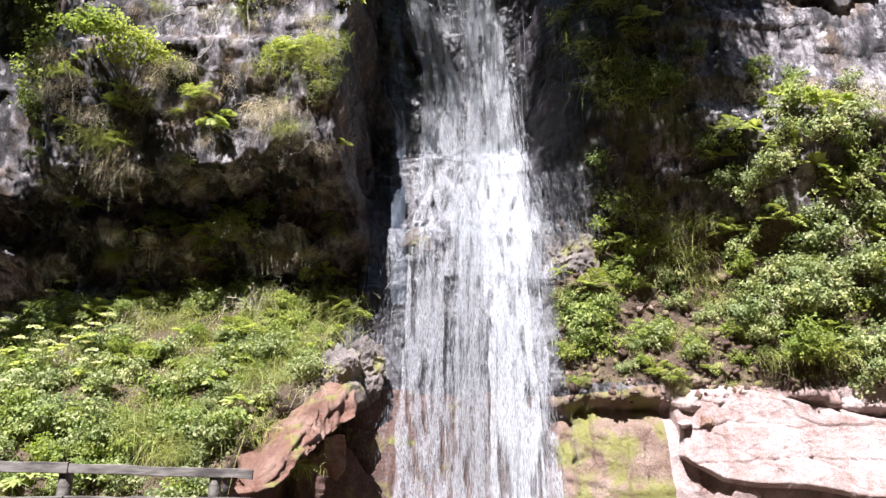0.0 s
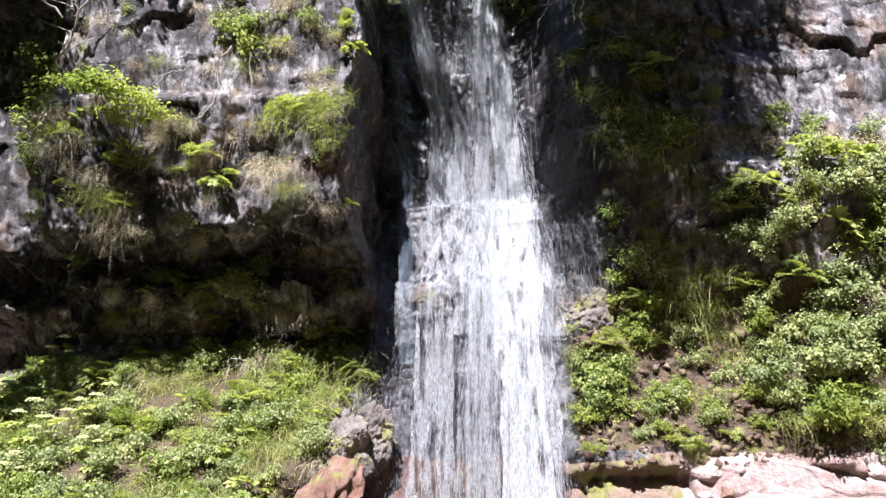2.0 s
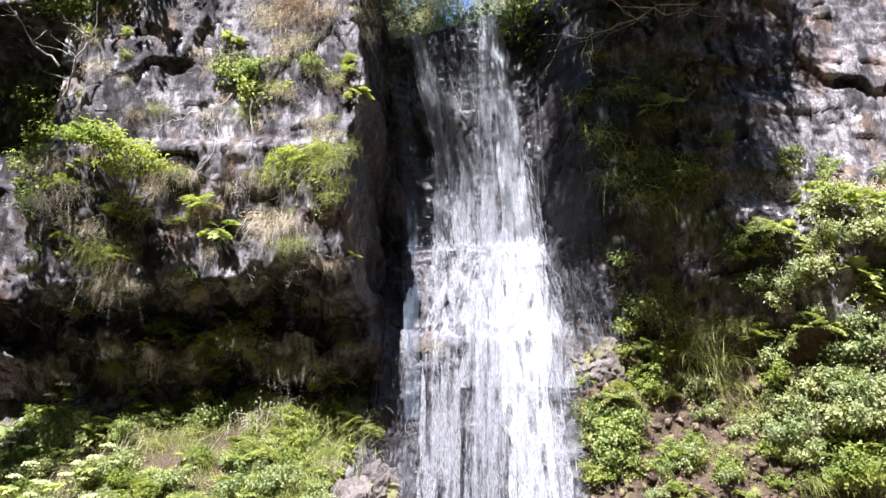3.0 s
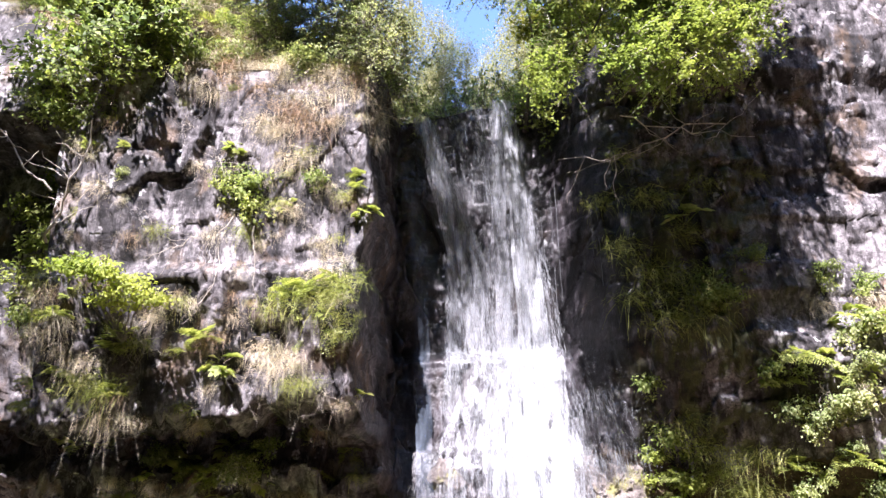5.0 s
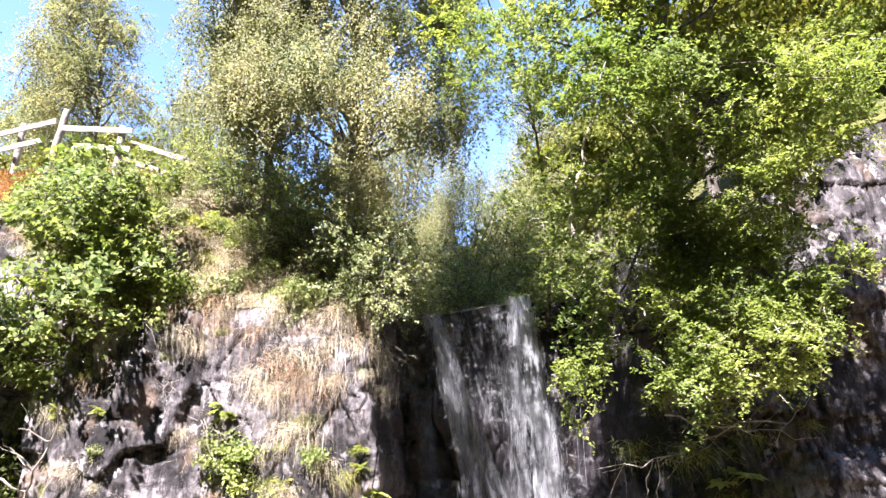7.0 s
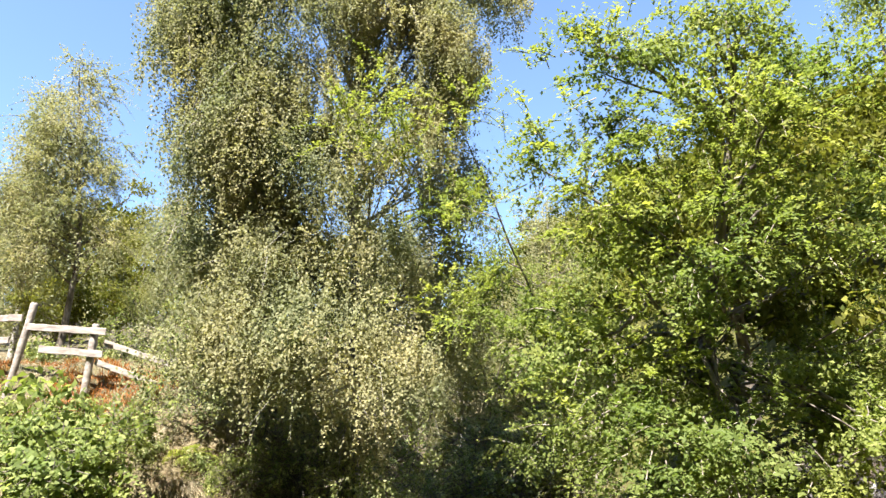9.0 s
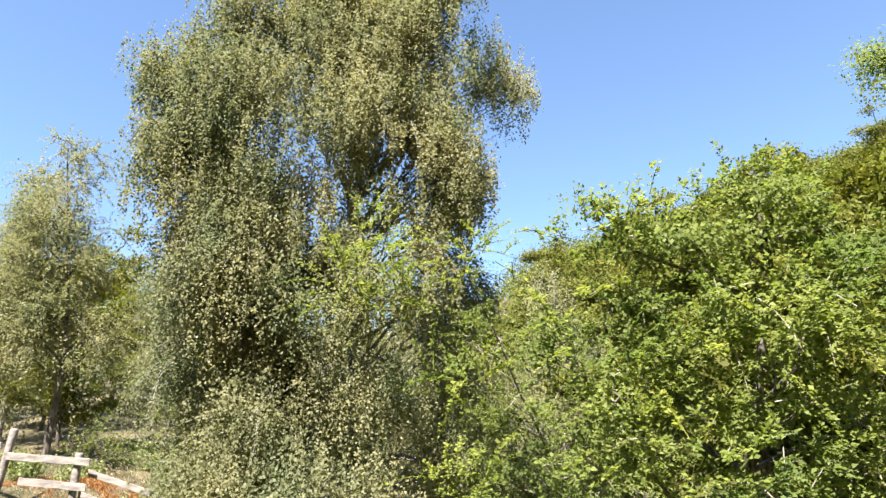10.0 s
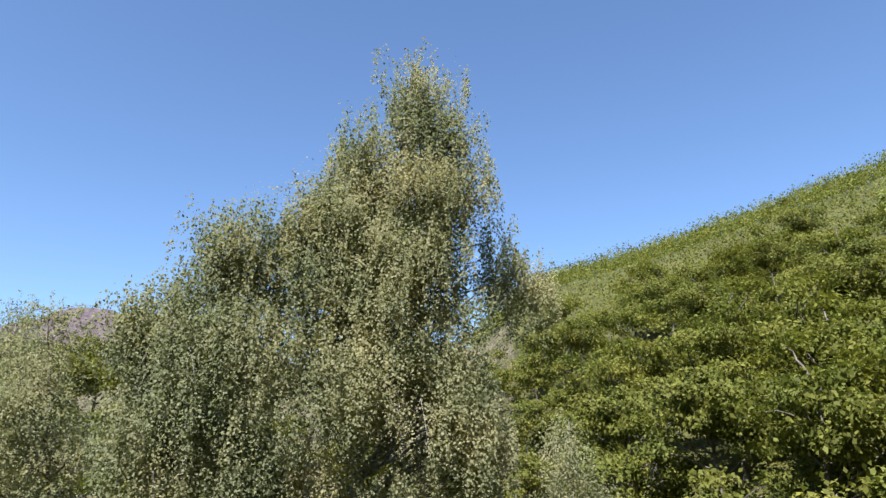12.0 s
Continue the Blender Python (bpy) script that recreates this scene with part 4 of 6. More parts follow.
def far_woods():
    """Crowns of the distant slope, too many to count."""
    rng = np.random.default_rng(9)
    n = 3000
    r = 40 + 300 * rng.random(n) ** 0.8
    a = np.radians(-1 + 46 * rng.random(n))
    x, y = r * np.sin(a), r * np.cos(a)
    z = ground_z(x, y)
    size = 2.0 + 2.4 * rng.random(n)
    per = 60
    idx = np.repeat(np.arange(n), per)
    d = unit(rng.normal(size=(n * per, 3)))
    d[:, 2] = np.abs(d[:, 2])
    c = np.stack([x, y, z + size * 0.1], 1)[idx] + d * (size[idx] * (0.75 + 0.25 * rng.random(n * per)))[:, None] * np.array([1, 1, 1.05])
    s = 0.30 * (0.6 + 0.8 * rng.random(n * per)) * (0.6 + r[idx] / 260)
    v, q = leaf_quads(c, rng.normal(size=(n * per, 3)), d + rng.normal(size=(n * per, 3)) * 0.5, s, s * 0.8)
    # unseen woods behind the camera, added to cut the sky's fill
    m = 700
    x2, y2 = -45 + 90 * rng.random(m), -12 - 44 * rng.random(m)
    z2 = 1.6 * (-y2 - 10) + 1.2 * np.maximum(0, np.abs(x2) - 15)
    i2 = np.repeat(np.arange(m), 60)
    d2 = unit(rng.normal(size=(m * 60, 3)))
    s2 = 0.7 + 0.6 * rng.random(m * 60)
    c2 = np.stack([x2, y2, z2 + 3], 1)[i2] + d2 * np.array([2.2, 2.2, 3.2])
    v2, q2 = leaf_quads(c2, rng.normal(size=(m * 60, 3)), d2 + rng.normal(size=(m * 60, 3)) * 0.5, s2, s2 * 0.8)
    tagged(new("valley_woods", mesh_np("valley_woods", v2, q2, M_OAK)), "unseen green woodland added behind the camera to block sky light", "woodland", kind="stuff")
    tagged(new("far_woods", mesh_np("far_woods", v, q, M_OAK)), "dense green woodland on the far hillside", "woodland", kind="stuff")


far_woods()


def mountain():
    nu, nv = 120, 24
    a = np.radians(np.linspace(-48, -14, nu))[:, None]
    t = np.linspace(0, 1, nv)[None, :]
    crest = 11.7 + 1.2 * fbm(np.degrees(a) * 0.25, a * 0, 3) * 2 - 0.02 * (np.degrees(a) + 29) ** 2
    r = 2300 + 500 * t
    x, y = r * np.sin(a), r * np.cos(a)
    z = 23 + np.tan(np.radians(crest)) * r * t * (0.9 + 0.1 * t) + 40 * fbm(x * 0.006, y * 0.006 + t, 4) * t * (1 - t)
    co = np.stack([x, y + 0 * z, z], -1).reshape(-1, 3)
    tagged(new("mountain", mesh_np("mountain", co, grid_quads(nu, nv)[:, ::-1], M_MOUNT, True)), "bare pinkish mountain in the distance", "mountain", kind="structure")


mountain()


# ---- the fall ----
def fall_y(x, z):
    return cliff_base(x, z)


def sheet(x_top, w_top, z_top, x_bot, w_bot, z_bot, lift, seed, nu=40, nv=150):
    u = np.linspace(-1, 1, nu)[:, None]
    t = np.linspace(0, 1, nv)[None, :]
    z = z_top + (z_bot - z_top) * t + 1.5 * fbm(u * 4.0, u * 0 + seed, seed + 4) * (1 - t) * (z_top < 14)
    x = x_top + (x_bot - x_top) * t + u * (w_top + (w_bot - w_top) * t) * 0.5 + 0.10 * fbm(z * 1.4 + u * 0, u * 2 + seed, seed)
    y = fall_y(x, z)
    for _ in range(3):
        y[:, 1:-1] = (y[:, :-2] + y[:, 1:-1] + y[:, 2:]) / 3
    y = y - lift - 0.12 * fbm(x * 4, z * 0.8, seed + 2) - 0.05
    return np.stack([x, y, z + 0 * u], -1).reshape(-1, 3), grid_quads(nu, nv)


def waterfall():
    rng = np.random.default_rng(33)
    root = tagged(new("waterfall"), "white waterfall breaking over a rock step", "waterfall")
    root.location = (0.4, 13.6, 0.8)
    back = Matrix.Translation((-0.4, -13.6, -0.8))

    def water(name, v, q, mat, label=""):
        me = mesh_np(name, v, q, mat, True)
        me.transform(back)
        return part(name, me, root, label)

    # each stream: x, width and height at its head, the same at its foot, then its share of the water
    heavy = [(0.92, 0.50, 14.92, 1.22, 1.50, 7.9, 34), (1.20, 0.85, 9.0, 1.15, 2.40, 5.2, 22), (1.15, 1.6, 7.6, 1.15, 2.0, 0.0, 28)]
    middling = [(-1.12, 0.42, 14.60, -0.10, 0.75, 10.9, 16), (-0.05, 0.95, 11.0, 0.10, 1.0, 8.3, 9), (-0.35, 0.7, 6.35, -0.45, 1.0, 0.0, 6), (0.55, 0.8, 8.2, 0.15, 2.0, 6.2, 5)]
    light = [(-0.25, 1.5, 14.72, 0.15, 1.1, 12.2, 3), (0.3, 3.0, 6.4, 0.5, 3.6, 0.0, 6), (2.45, 0.8, 7.7, 2.75, 1.3, 6.0, 3), (-0.35, 0.35, 10.0, -0.45, 0.5, 7.3, 2)]
    for i, s in enumerate(heavy):
        water("curtain", *sheet(*s[:6], 0.10 + 0.05 * (i == 2), 50 + i), M_FALL)
        water("curtain", *sheet(s[0] + 0.10, s[1] * 0.55, s[2], s[3] + 0.25, s[4] * 0.48, s[5], 0.22, 60 + i), M_CORE)
    for i, s in enumerate(middling):
        water("curtain", *sheet(*s[:6], 0.12, 64 + i), M_FALL)
    for i, s in enumerate(light):
        water("veil", *sheet(*s[:6], 0.12, 70 + i), M_VEIL, "thin translucent water")
    water("mist", *sheet(-1.15, 0.35, 12.2, -0.90, 0.30, 4.6, 0.35, 80), M_MIST, "bluish drifting spray")
    for x, z, ln in [(1.75, 13.2, 4.6), (2.05, 12.6, 4.9), (2.62, 11.6, 3.2), (2.72, 11.5, 2.6), (1.95, 12.4, 3.8), (-1.05, 4.6, 3.6), (-1.55, 2.9, 2.2), (-1.75, 2.6, 1.9), (-1.4, 3.0, 2.4)]:
        zz = np.linspace(z, z - ln, 14)
        path = np.stack([x + 0.006 * rng.normal(size=14), np.full(14, float(cliff_y(np.float64(x), np.float64(z))) - 0.22), zz], 1)
        water("drip", *tube(path, 0.004 + 0.003 * rng.random(14), 5), M_STRAND)
    # single strings of water, gathered into ropes
    streams = np.array(heavy + middling + light)
    share = streams[:, 6] / streams[:, 6].sum()
    ropes = np.clip(rng.normal(size=(len(streams), 16)) * 0.30, -0.5, 0.5)
    n = 56000
    k = rng.choice(len(streams), n, p=share)
    st = streams[k]
    t0 = rng.random(n)
    length = 0.05 + 0.34 * rng.random(n) ** 2
    own = ropes[k, (16 * rng.random(n) ** 1.4).astype(int)]
    sway = 0.05 * np.sin(t0 * 9 + own * 40)
    u = np.clip(own + sway + rng.normal(size=n) * (0.03 + 0.05 * rng.random(n)), -0.58, 0.58)
    wob = rng.normal(size=n) * 0.012
    width = 0.003 + 0.011 * rng.random(n) ** 2.5
    lift = 0.10 + 0.28 * rng.random(n)
    rows = []
    for j in range(4):
        t = t0 + j / 3 * length / np.abs(st[:, 2] - st[:, 5])
        z = st[:, 2] + (st[:, 5] - st[:, 2]) * t
        x = st[:, 0] + (st[:, 3] - st[:, 0]) * t + u * (st[:, 1] + (st[:, 4] - st[:, 1]) * t) + wob * j
        y = fall_y(x, z) - lift
        w = width * (0.25, 1, 1, 0.2)[j]
        rows += [np.stack([x - w / 2, y, z], 1), np.stack([x + w / 2, y, z], 1)]
    v = np.stack(rows, 1).reshape(-1, 3)
    b = np.arange(n)[:, None] * 8
    q = np.stack([b + np.array([[0, 1, 3, 2]]) + 2 * j for j in range(3)], 1).reshape(-1, 4)
    tagged(water("falling_water", v, q, M_STRAND), kind="stuff")
    # drops thrown clear of the fall
    n = 22000
    st = streams[rng.choice(len(streams), n, p=share)]
    t = rng.random(n)
    z = st[:, 2] + (st[:, 5] - st[:, 2]) * t
    x = st[:, 0] + (st[:, 3] - st[:, 0]) * t + rng.normal(size=n) * (0.12 + 0.38 * (st[:, 1] + (st[:, 4] - st[:, 1]) * t))
    y = fall_y(x, z) - 0.15 - 0.6 * rng.random(n) ** 2
    s = 0.005 + 0.010 * rng.random(n) ** 1.5
    v, q = leaf_quads(np.stack([x, y, z], 1), np.array([[0, 0, -1.0]]) + rng.normal(size=(n, 3)) * 0.15, np.array([[0, -1.0, 0.2]]) + rng.normal(size=(n, 3)) * 0.3, s * 2.4, s)
    tagged(water("water_spray", v, q, M_STRAND), kind="stuff")


waterfall()


# ---- rocks ----
def rock_mesh(name, seed, mat, size, layers=0.0, detail=5, lump=0.55, knob=1.0):
    """A broken boulder: a ball cut by random planes, roughened, in strata where layers is set."""
    rng = np.random.default_rng(seed)
    bm = bmesh.new()
    bmesh.ops.create_icosphere(bm, subdivisions=detail, radius=1.0)
    me = bpy.data.meshes.new(name)
    bm.to_mesh(me)
    bm.free()
    co = np.empty(len(me.vertices) * 3, dtype=np.float32)
    me.vertices.foreach_get("co", co)
    co = co.reshape(-1, 3).astype(float)
    d = unit(rng.normal(size=(18, 3)))
    h = 0.42 + 0.40 * rng.random(18)
    for k in range(18):
        over = co @ d[k] - h[k]
        co -= np.maximum(0, over)[:, None] * d[k] * 0.93
    co = co * np.array(size)
    if layers:
        step = layers * 0.5
        f = co[:, 2] / step + 0.6 * fbm(co[:, 0] * 0.8, co[:, 1] * 0.8, seed)
        co[:, 1] += -0.09 * (lattice(np.floor(f), np.floor(f * 0.37), seed) - 0.5) + 0.05 * smooth(0.15, 0.0, f - np.floor(f)) * (fbm(co[:, 0] * 2, f * 3, 5) > -0.1)
    n = unit(co)
    rough = fbm(co[:, 0] * 0.8 + seed, co[:, 2] * 1.2, seed + 8) * 0.4 * lump + fbm(co[:, 0] * 2.2 + seed, co[:, 2] * 2.6 + co[:, 1] * 2, seed) * 0.34 * lump
    rough = rough + knob * (fbm(co[:, 0] * 9, co[:, 2] * 11 + co[:, 1] * 9, seed + 3) * 0.11 - 0.07 * np.abs(fbm(co[:, 0] * 5 + co[:, 1] * 3, co[:, 2] * 6, seed + 5)))
    co += n * rough[:, None] * min(1.0, 0.15 + float(np.mean(size)))
    me.vertices.foreach_set("co", co.astype(np.float32).ravel())
    me.update()
    me.materials.append(mat)
    return me


def rock(name, label, place, size, turn, seed, mat, layers=0.0, detail=5, group="", lump=0.55, knob=1.0):
    ob = new(name, rock_mesh(name, seed, mat, size, layers, detail, lump, knob))
    ob.matrix_basis = pose(*place, *turn)
    return tagged(ob, label, "rock", group)


def ledge():
    """A sloping rib of rock: a rounded shelf swept up the bank's edge, hollow underneath."""
    nu, nv = 110, 64
    t = np.linspace(0, 1, nu)[:, None]
    a = np.linspace(0, 2 * math.pi, nv)[None, :]
    cx = np.interp(t, [0, 0.35, 0.7, 1], [-2.83, -2.42, -2.05, -1.62])
    cy = np.interp(t, [0, 0.35, 0.7, 1], [9.9, 10.6, 11.2, 11.75])
    cz = np.interp(t, [0, 0.35, 0.7, 1], [1.22, 1.82, 2.28, 2.68])
    wide, high = 0.48 + 0.12 * np.sin(t * 7), np.interp(t, [0, 0.5, 1], [0.20, 0.24, 0.36])
    ca, sa = np.cos(a), np.sin(a)
    r = 1 + 0.5 * fbm(t * 5 + 0 * a, ca * 1.6 + sa, 5) + 0.7 * fbm(t * 16 + 0 * a, ca * 2.5 - sa * 2, 9) - 0.5 * np.abs(fbm(t * 11 + 0 * a, ca * 3 + sa, 15))
    r = r * np.minimum(1, 6 * np.minimum(t + 0.05, 1.05 - t))
    side = np.sign(ca) * np.abs(ca) ** 0.8 * wide * r
    lift = np.sign(sa) * np.abs(sa) ** 0.7 * high * r - 0.10 * ca
    x = cx + side * 0.72
    y = cy - side * 0.55 + 0.25 * np.minimum(0, sa)
    co = np.stack([x, y, cz + lift], -1).reshape(-1, 3)
    return tagged(new("rock_ledge", mesh_np("rock_ledge", co, grid_quads(nu, nv), M_RUSTROCK)), "wet rust-red rock ledge sloping beside the fall", "rock")


ledge()
rock("rock_ledge", "rust-stained shelf of rock under the fern", (-1.95, 11.6, 1.62), (0.55, 0.5, 0.40), (0, -16, -10), 23, M_RUSTROCK, 0, 6, lump=0.6, knob=1.8)
# solid rock in place of the hollow; dark colour stands for its shade
rock("rock_ledge", "rock under the red ledge, the hollow's shade in its dark colour", (-2.1, 12.7, 0.7), (1.5, 0.8, 1.8), (0, 0, 0), 4, M_DARKRED, 0, 6, lump=0.4)
rock("outcrop", "knobbly grey-brown outcrop beside the fall", (-2.15, 12.2, 2.95), (0.55, 0.6, 1.0), (0, 26, 0), 5, M_DARKROCK, 0, 6, lump=0.6, knob=1.6)
rock("outcrop", "wet dark outcrop splashed by the fall", (-1.55, 12.8, 3.2), (0.6, 0.5, 1.0), (0, 10, 30), 6, M_DARKROCK, 0, 6, lump=0.5, knob=1.6)
rock("boulder", "mossy boulder above the red ledge", (-1.85, 12.1, 2.62), (0.5, 0.45, 0.40), (0, -20, 10), 7, M_DARKROCK, knob=1.4)
rock("boulder", "rounded wet boulder on the rock step", (-0.55, 13.55, 6.05), (0.45, 0.45, 0.50), (0, 0, 10), 8, M_DARKROCK)
rock("boulder", "wet knobbly rock shoulder beside the fall", (2.5, 13.6, 5.7), (0.85, 0.55, 1.9), (0, -8, 0), 9, M_DARKROCK, 0, 6, lump=0.5, knob=2.2)


def slab():
    """A big sloping slab with a hollowed underside, its face roughened by weather."""
    nu, nv = 190, 120
    u = np.linspace(0, 1, nu)[:, None]
    v = np.linspace(0, 1, nv)[None, :]
    x0 = 4.12 + 8.0 * u ** 1.15
    foot = np.interp(x0, [4.1, 4.35, 4.8, 5.4, 6.2, 7.2, 12], [1.75, 1.48, 1.22, 1.14, 1.12, 0.95, 0.7])
    crown = np.interp(x0, [4.1, 4.6, 5.6, 6.4, 8.0, 12], [2.45, 2.86, 2.92, 2.74, 2.32, 2.0])
    # underside, face, rounded lip, then back into the hill
    yy = np.interp(v, [0, 0.15, 0.2, 0.70, 0.78, 0.86, 1], [13.3, 12.02, 11.95, 12.33, 12.5, 12.85, 14.2])
    zz = np.interp(v, [0, 0.15, 0.2, 0.70, 0.78, 0.86, 1], [0.22, 0.0, 0.05, 0.93, 1.0, 1.02, 1.25])
    z = foot + (crown - foot) * zz
    chip = 0.5 * fbm(x0 * 0.7, z * 1.1, 65) + 0.22 * fbm(x0 * 2.4, z * 3.0, 67)
    val, edge = cells((x0 + 0.4 * z) / 1.5, z / 0.55, 69)
    y = yy + 0.25 * chip + 0.06 * (val - 0.5) + 0.04 * smooth(0.05, 0, edge) + 0.035 * fbm(x0 * 8, z * 12, 71) + 1.3 * smooth(0.03, 0.0, u)
    x = x0 + 0.05 * chip + 0.10 * fbm(z * 3, z * 0 + 4, 73)
    co = np.stack([x, y, z + 0.10 * chip], -1).reshape(-1, 3)
    return tagged(new("rock_slab", mesh_np("rock_slab", co, grid_quads(nu, nv)[:, ::-1], M_RED)), "big sunlit pinkish rock slab with a hollowed underside", "rock")


slab()
rock("rock_block", "angular pinkish block on the slab's edge", (4.62, 12.42, 2.55), (0.45, 0.36, 0.26), (4, 8, 12), 13, M_RED, lump=0.15)
rock("rock_block", "small pale angular lump of rock on the slab", (4.30, 12.12, 2.20), (0.17, 0.16, 0.13), (0, 5, 30), 14, M_RED, 0, 4, lump=0.15)
rock("rock_block", "cracked rust-coloured block of rock", (4.74, 12.28, 2.24), (0.36, 0.28, 0.18), (0, -10, 10), 15, M_RUSTROCK, lump=0.15)


def rubble():
    rng = np.random.default_rng(41)
    kinds = [rock_mesh("stone", 80 + k, (M_DARKRED, M_RUSTROCK, M_MOSSY)[k % 3], (1.0, 0.8, 0.65), 0, 1, 0.25) for k in range(6)]
    for i in range(80):
        x, z = 3.9 + 2.1 * rng.random(), 2.75 + 1.9 * rng.random()
        s = 0.03 + 0.11 * rng.random() ** 2.5
        ob = new("stone", kinds[i % 6])
        ob.matrix_basis = pose(x, float(cliff_y(x, z)) - s * 0.25, z, *(rng.random(3) * 360)) @ Matrix.Scale(s, 4)
        tagged(ob, "loose angular stone on the earthy bank", "stone", "rubble on the bank")


rubble()


def gravel():
    """Small broken stone on the bank, too fine to count."""
    rng = np.random.default_rng(42)
    n = 800
    x, z = 2.3 + 4.2 * rng.random(n), 2.6 + 2.7 * rng.random(n)
    c = np.stack([x, cliff_y(x, z) - 0.01, z], 1)
    corner = np.array([(-1, -1, -1), (1, -1, -1), (1, 1, -1), (-1, 1, -1), (-1, -1, 1), (1, -1, 1), (1, 1, 1), (-1, 1, 1)], float)
    sz = (0.012 + 0.085 * rng.random(n) ** 3)[:, None, None]
    v = corner[None] * (0.25 + 0.95 * rng.random((n, 8, 3))) * (0.45 + 0.9 * rng.random((n, 1, 3)))
    a = rng.random(n) * 6.28
    b = rng.random(n) * 6.28
    vx, vy = v[..., 0] * np.cos(a)[:, None] - v[..., 1] * np.sin(a)[:, None], v[..., 0] * np.sin(a)[:, None] + v[..., 1] * np.cos(a)[:, None]
    vz = v[..., 2] * np.cos(b)[:, None] - vx * np.sin(b)[:, None]
    vx = vx * np.cos(b)[:, None] + v[..., 2] * np.sin(b)[:, None]
    co = (c[:, None] + np.stack([vx, vy, vz], -1) * sz).reshape(-1, 3)
    face = np.array([(0, 3, 2, 1), (4, 5, 6, 7), (0, 1, 5, 4), (1, 2, 6, 5), (2, 3, 7, 6), (3, 0, 4, 7)])
    q = (np.arange(n)[:, None, None] * 8 + face[None]).reshape(-1, 4)
    half = n // 2 * 6
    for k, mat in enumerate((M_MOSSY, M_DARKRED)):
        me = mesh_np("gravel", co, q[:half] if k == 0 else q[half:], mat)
        me.validate()
        tagged(new("gravel", me), "brown broken gravel on the earthy bank", "gravel", kind="stuff")


gravel()


# ---- plants ----
def tuft_mesh(name, mat, seed, n=90, length=0.5, droop=0.9, out=0.7, width=0.010, radius=0.12):
    rng = np.random.default_rng(seed)
    p = rng.normal(size=(n, 3)) * np.array([radius, radius * 0.5, radius * 0.4])
    d = rng.normal(size=(n, 3)) * 0.62 + np.array([0, -out, 0.6])
    return mesh_np(name, *blade_strips(p, d, length * (0.25 + 0.85 * rng.random(n)), width * (0.6 + 0.8 * rng.random(n)), droop * (0.5 + rng.random(n)), rng), mat)


def frond_mesh(seed, mat, length=0.6, pairs=12):
    """One pinnate frond arching away from its root along -y."""
    rng = np.random.default_rng(seed)
    t = np.linspace(0.08, 1, pairs)
    c = np.stack([0.04 * np.sin(t * 3 + seed), -length * t, length * (0.55 * t - 0.62 * t * t)], 1)
    ln = length * 0.34 * np.sin(np.clip(t, 0, 1) * math.pi * 0.86 + 0.32)
    pieces = [tube(np.concatenate([[[0, 0, 0]], c]), np.linspace(0.006, 0.002, pairs + 1), 4)]
    for side in (-1, 1):
        for j in range(3):
            base = c + np.stack([side * ln * 0.3 * j, -ln * 0.10 * j, -ln * 0.03 * j], 1)
            axis = np.stack([np.full(pairs, side * 1.0), np.full(pairs, -0.45), rng.normal(size=pairs) * 0.15 - 0.08], 1)
            k = ln * (0.62 - 0.12 * j)
            pieces.append(leaf_quads(base, axis, np.array([[0, 0.1, 1.0]]) + rng.normal(size=(pairs, 3)) * 0.2, k, k * 0.42))
    return mesh_np("frond", *joined(pieces), mat)


def fern(seed, mat, label, n=9):
    rng = np.random.default_rng(seed)
    root = tagged(new("fern"), label, "fern", "ferns on the rock and banks")
    shapes = [frond_mesh(seed + k, mat) for k in range(3)]
    for k in range(n):
        ob = part("frond", shapes[k % 3], root)
        ob.matrix_basis = pose(0, 0, 0, 25 - 55 * rng.random(), 20 * rng.normal(), -100 + 200 * (k + 0.5 * rng.random()) / n) @ Matrix.Scale(0.7 + 0.5 * rng.random(), 4)
    return root


def shrub(seed, mat, label, name="shrub", r=0.5, clusters=66, per=13, leaf=0.07, flat=0.8, group="shrubs on the rock and banks", open_growth=False):
    rng = np.random.default_rng(seed)
    root = tagged(new(name), label, "plant" if "plant" in name else "shrub", group)
    blobs = [(rng.normal() * r * 0.35, -0.25 * r + rng.normal() * r * 0.2, r * (0.4 + 0.35 * rng.normal()), r * 0.6, r * 0.5, r * 0.5 * flat) for _ in range(5)]
    pts, out = blob_points(blobs, clusters, rng, 0.25)
    goals = pts[rng.choice(len(pts), 7, replace=False)]
    stems = [tube(bend((0, 0.05, -0.05), g, rng, 6, 0.25), np.linspace(0.012, 0.003, 6), 5) for g in goals]
    tagged(part("stemwork", mesh_np("stemwork", *joined(stems), M_BARK), root), kind="stuff")
    if open_growth:
        lv, tw = leafy_shoots(pts[:40], out[:40], clusters // 2, per, r * 0.55, leaf, rng, (0, -0.1, 0.4), r * 0.10)
        tagged(part("twigwork", mesh_np("twigwork", *tw, M_BARK), root), kind="stuff")
    else:
        lv = crown_leaves(pts, out, per, (r * 0.13, r * 0.13, r * 0.08), leaf, rng)
    part("foliage", mesh_np("foliage", *lv, mat), root)
    return root


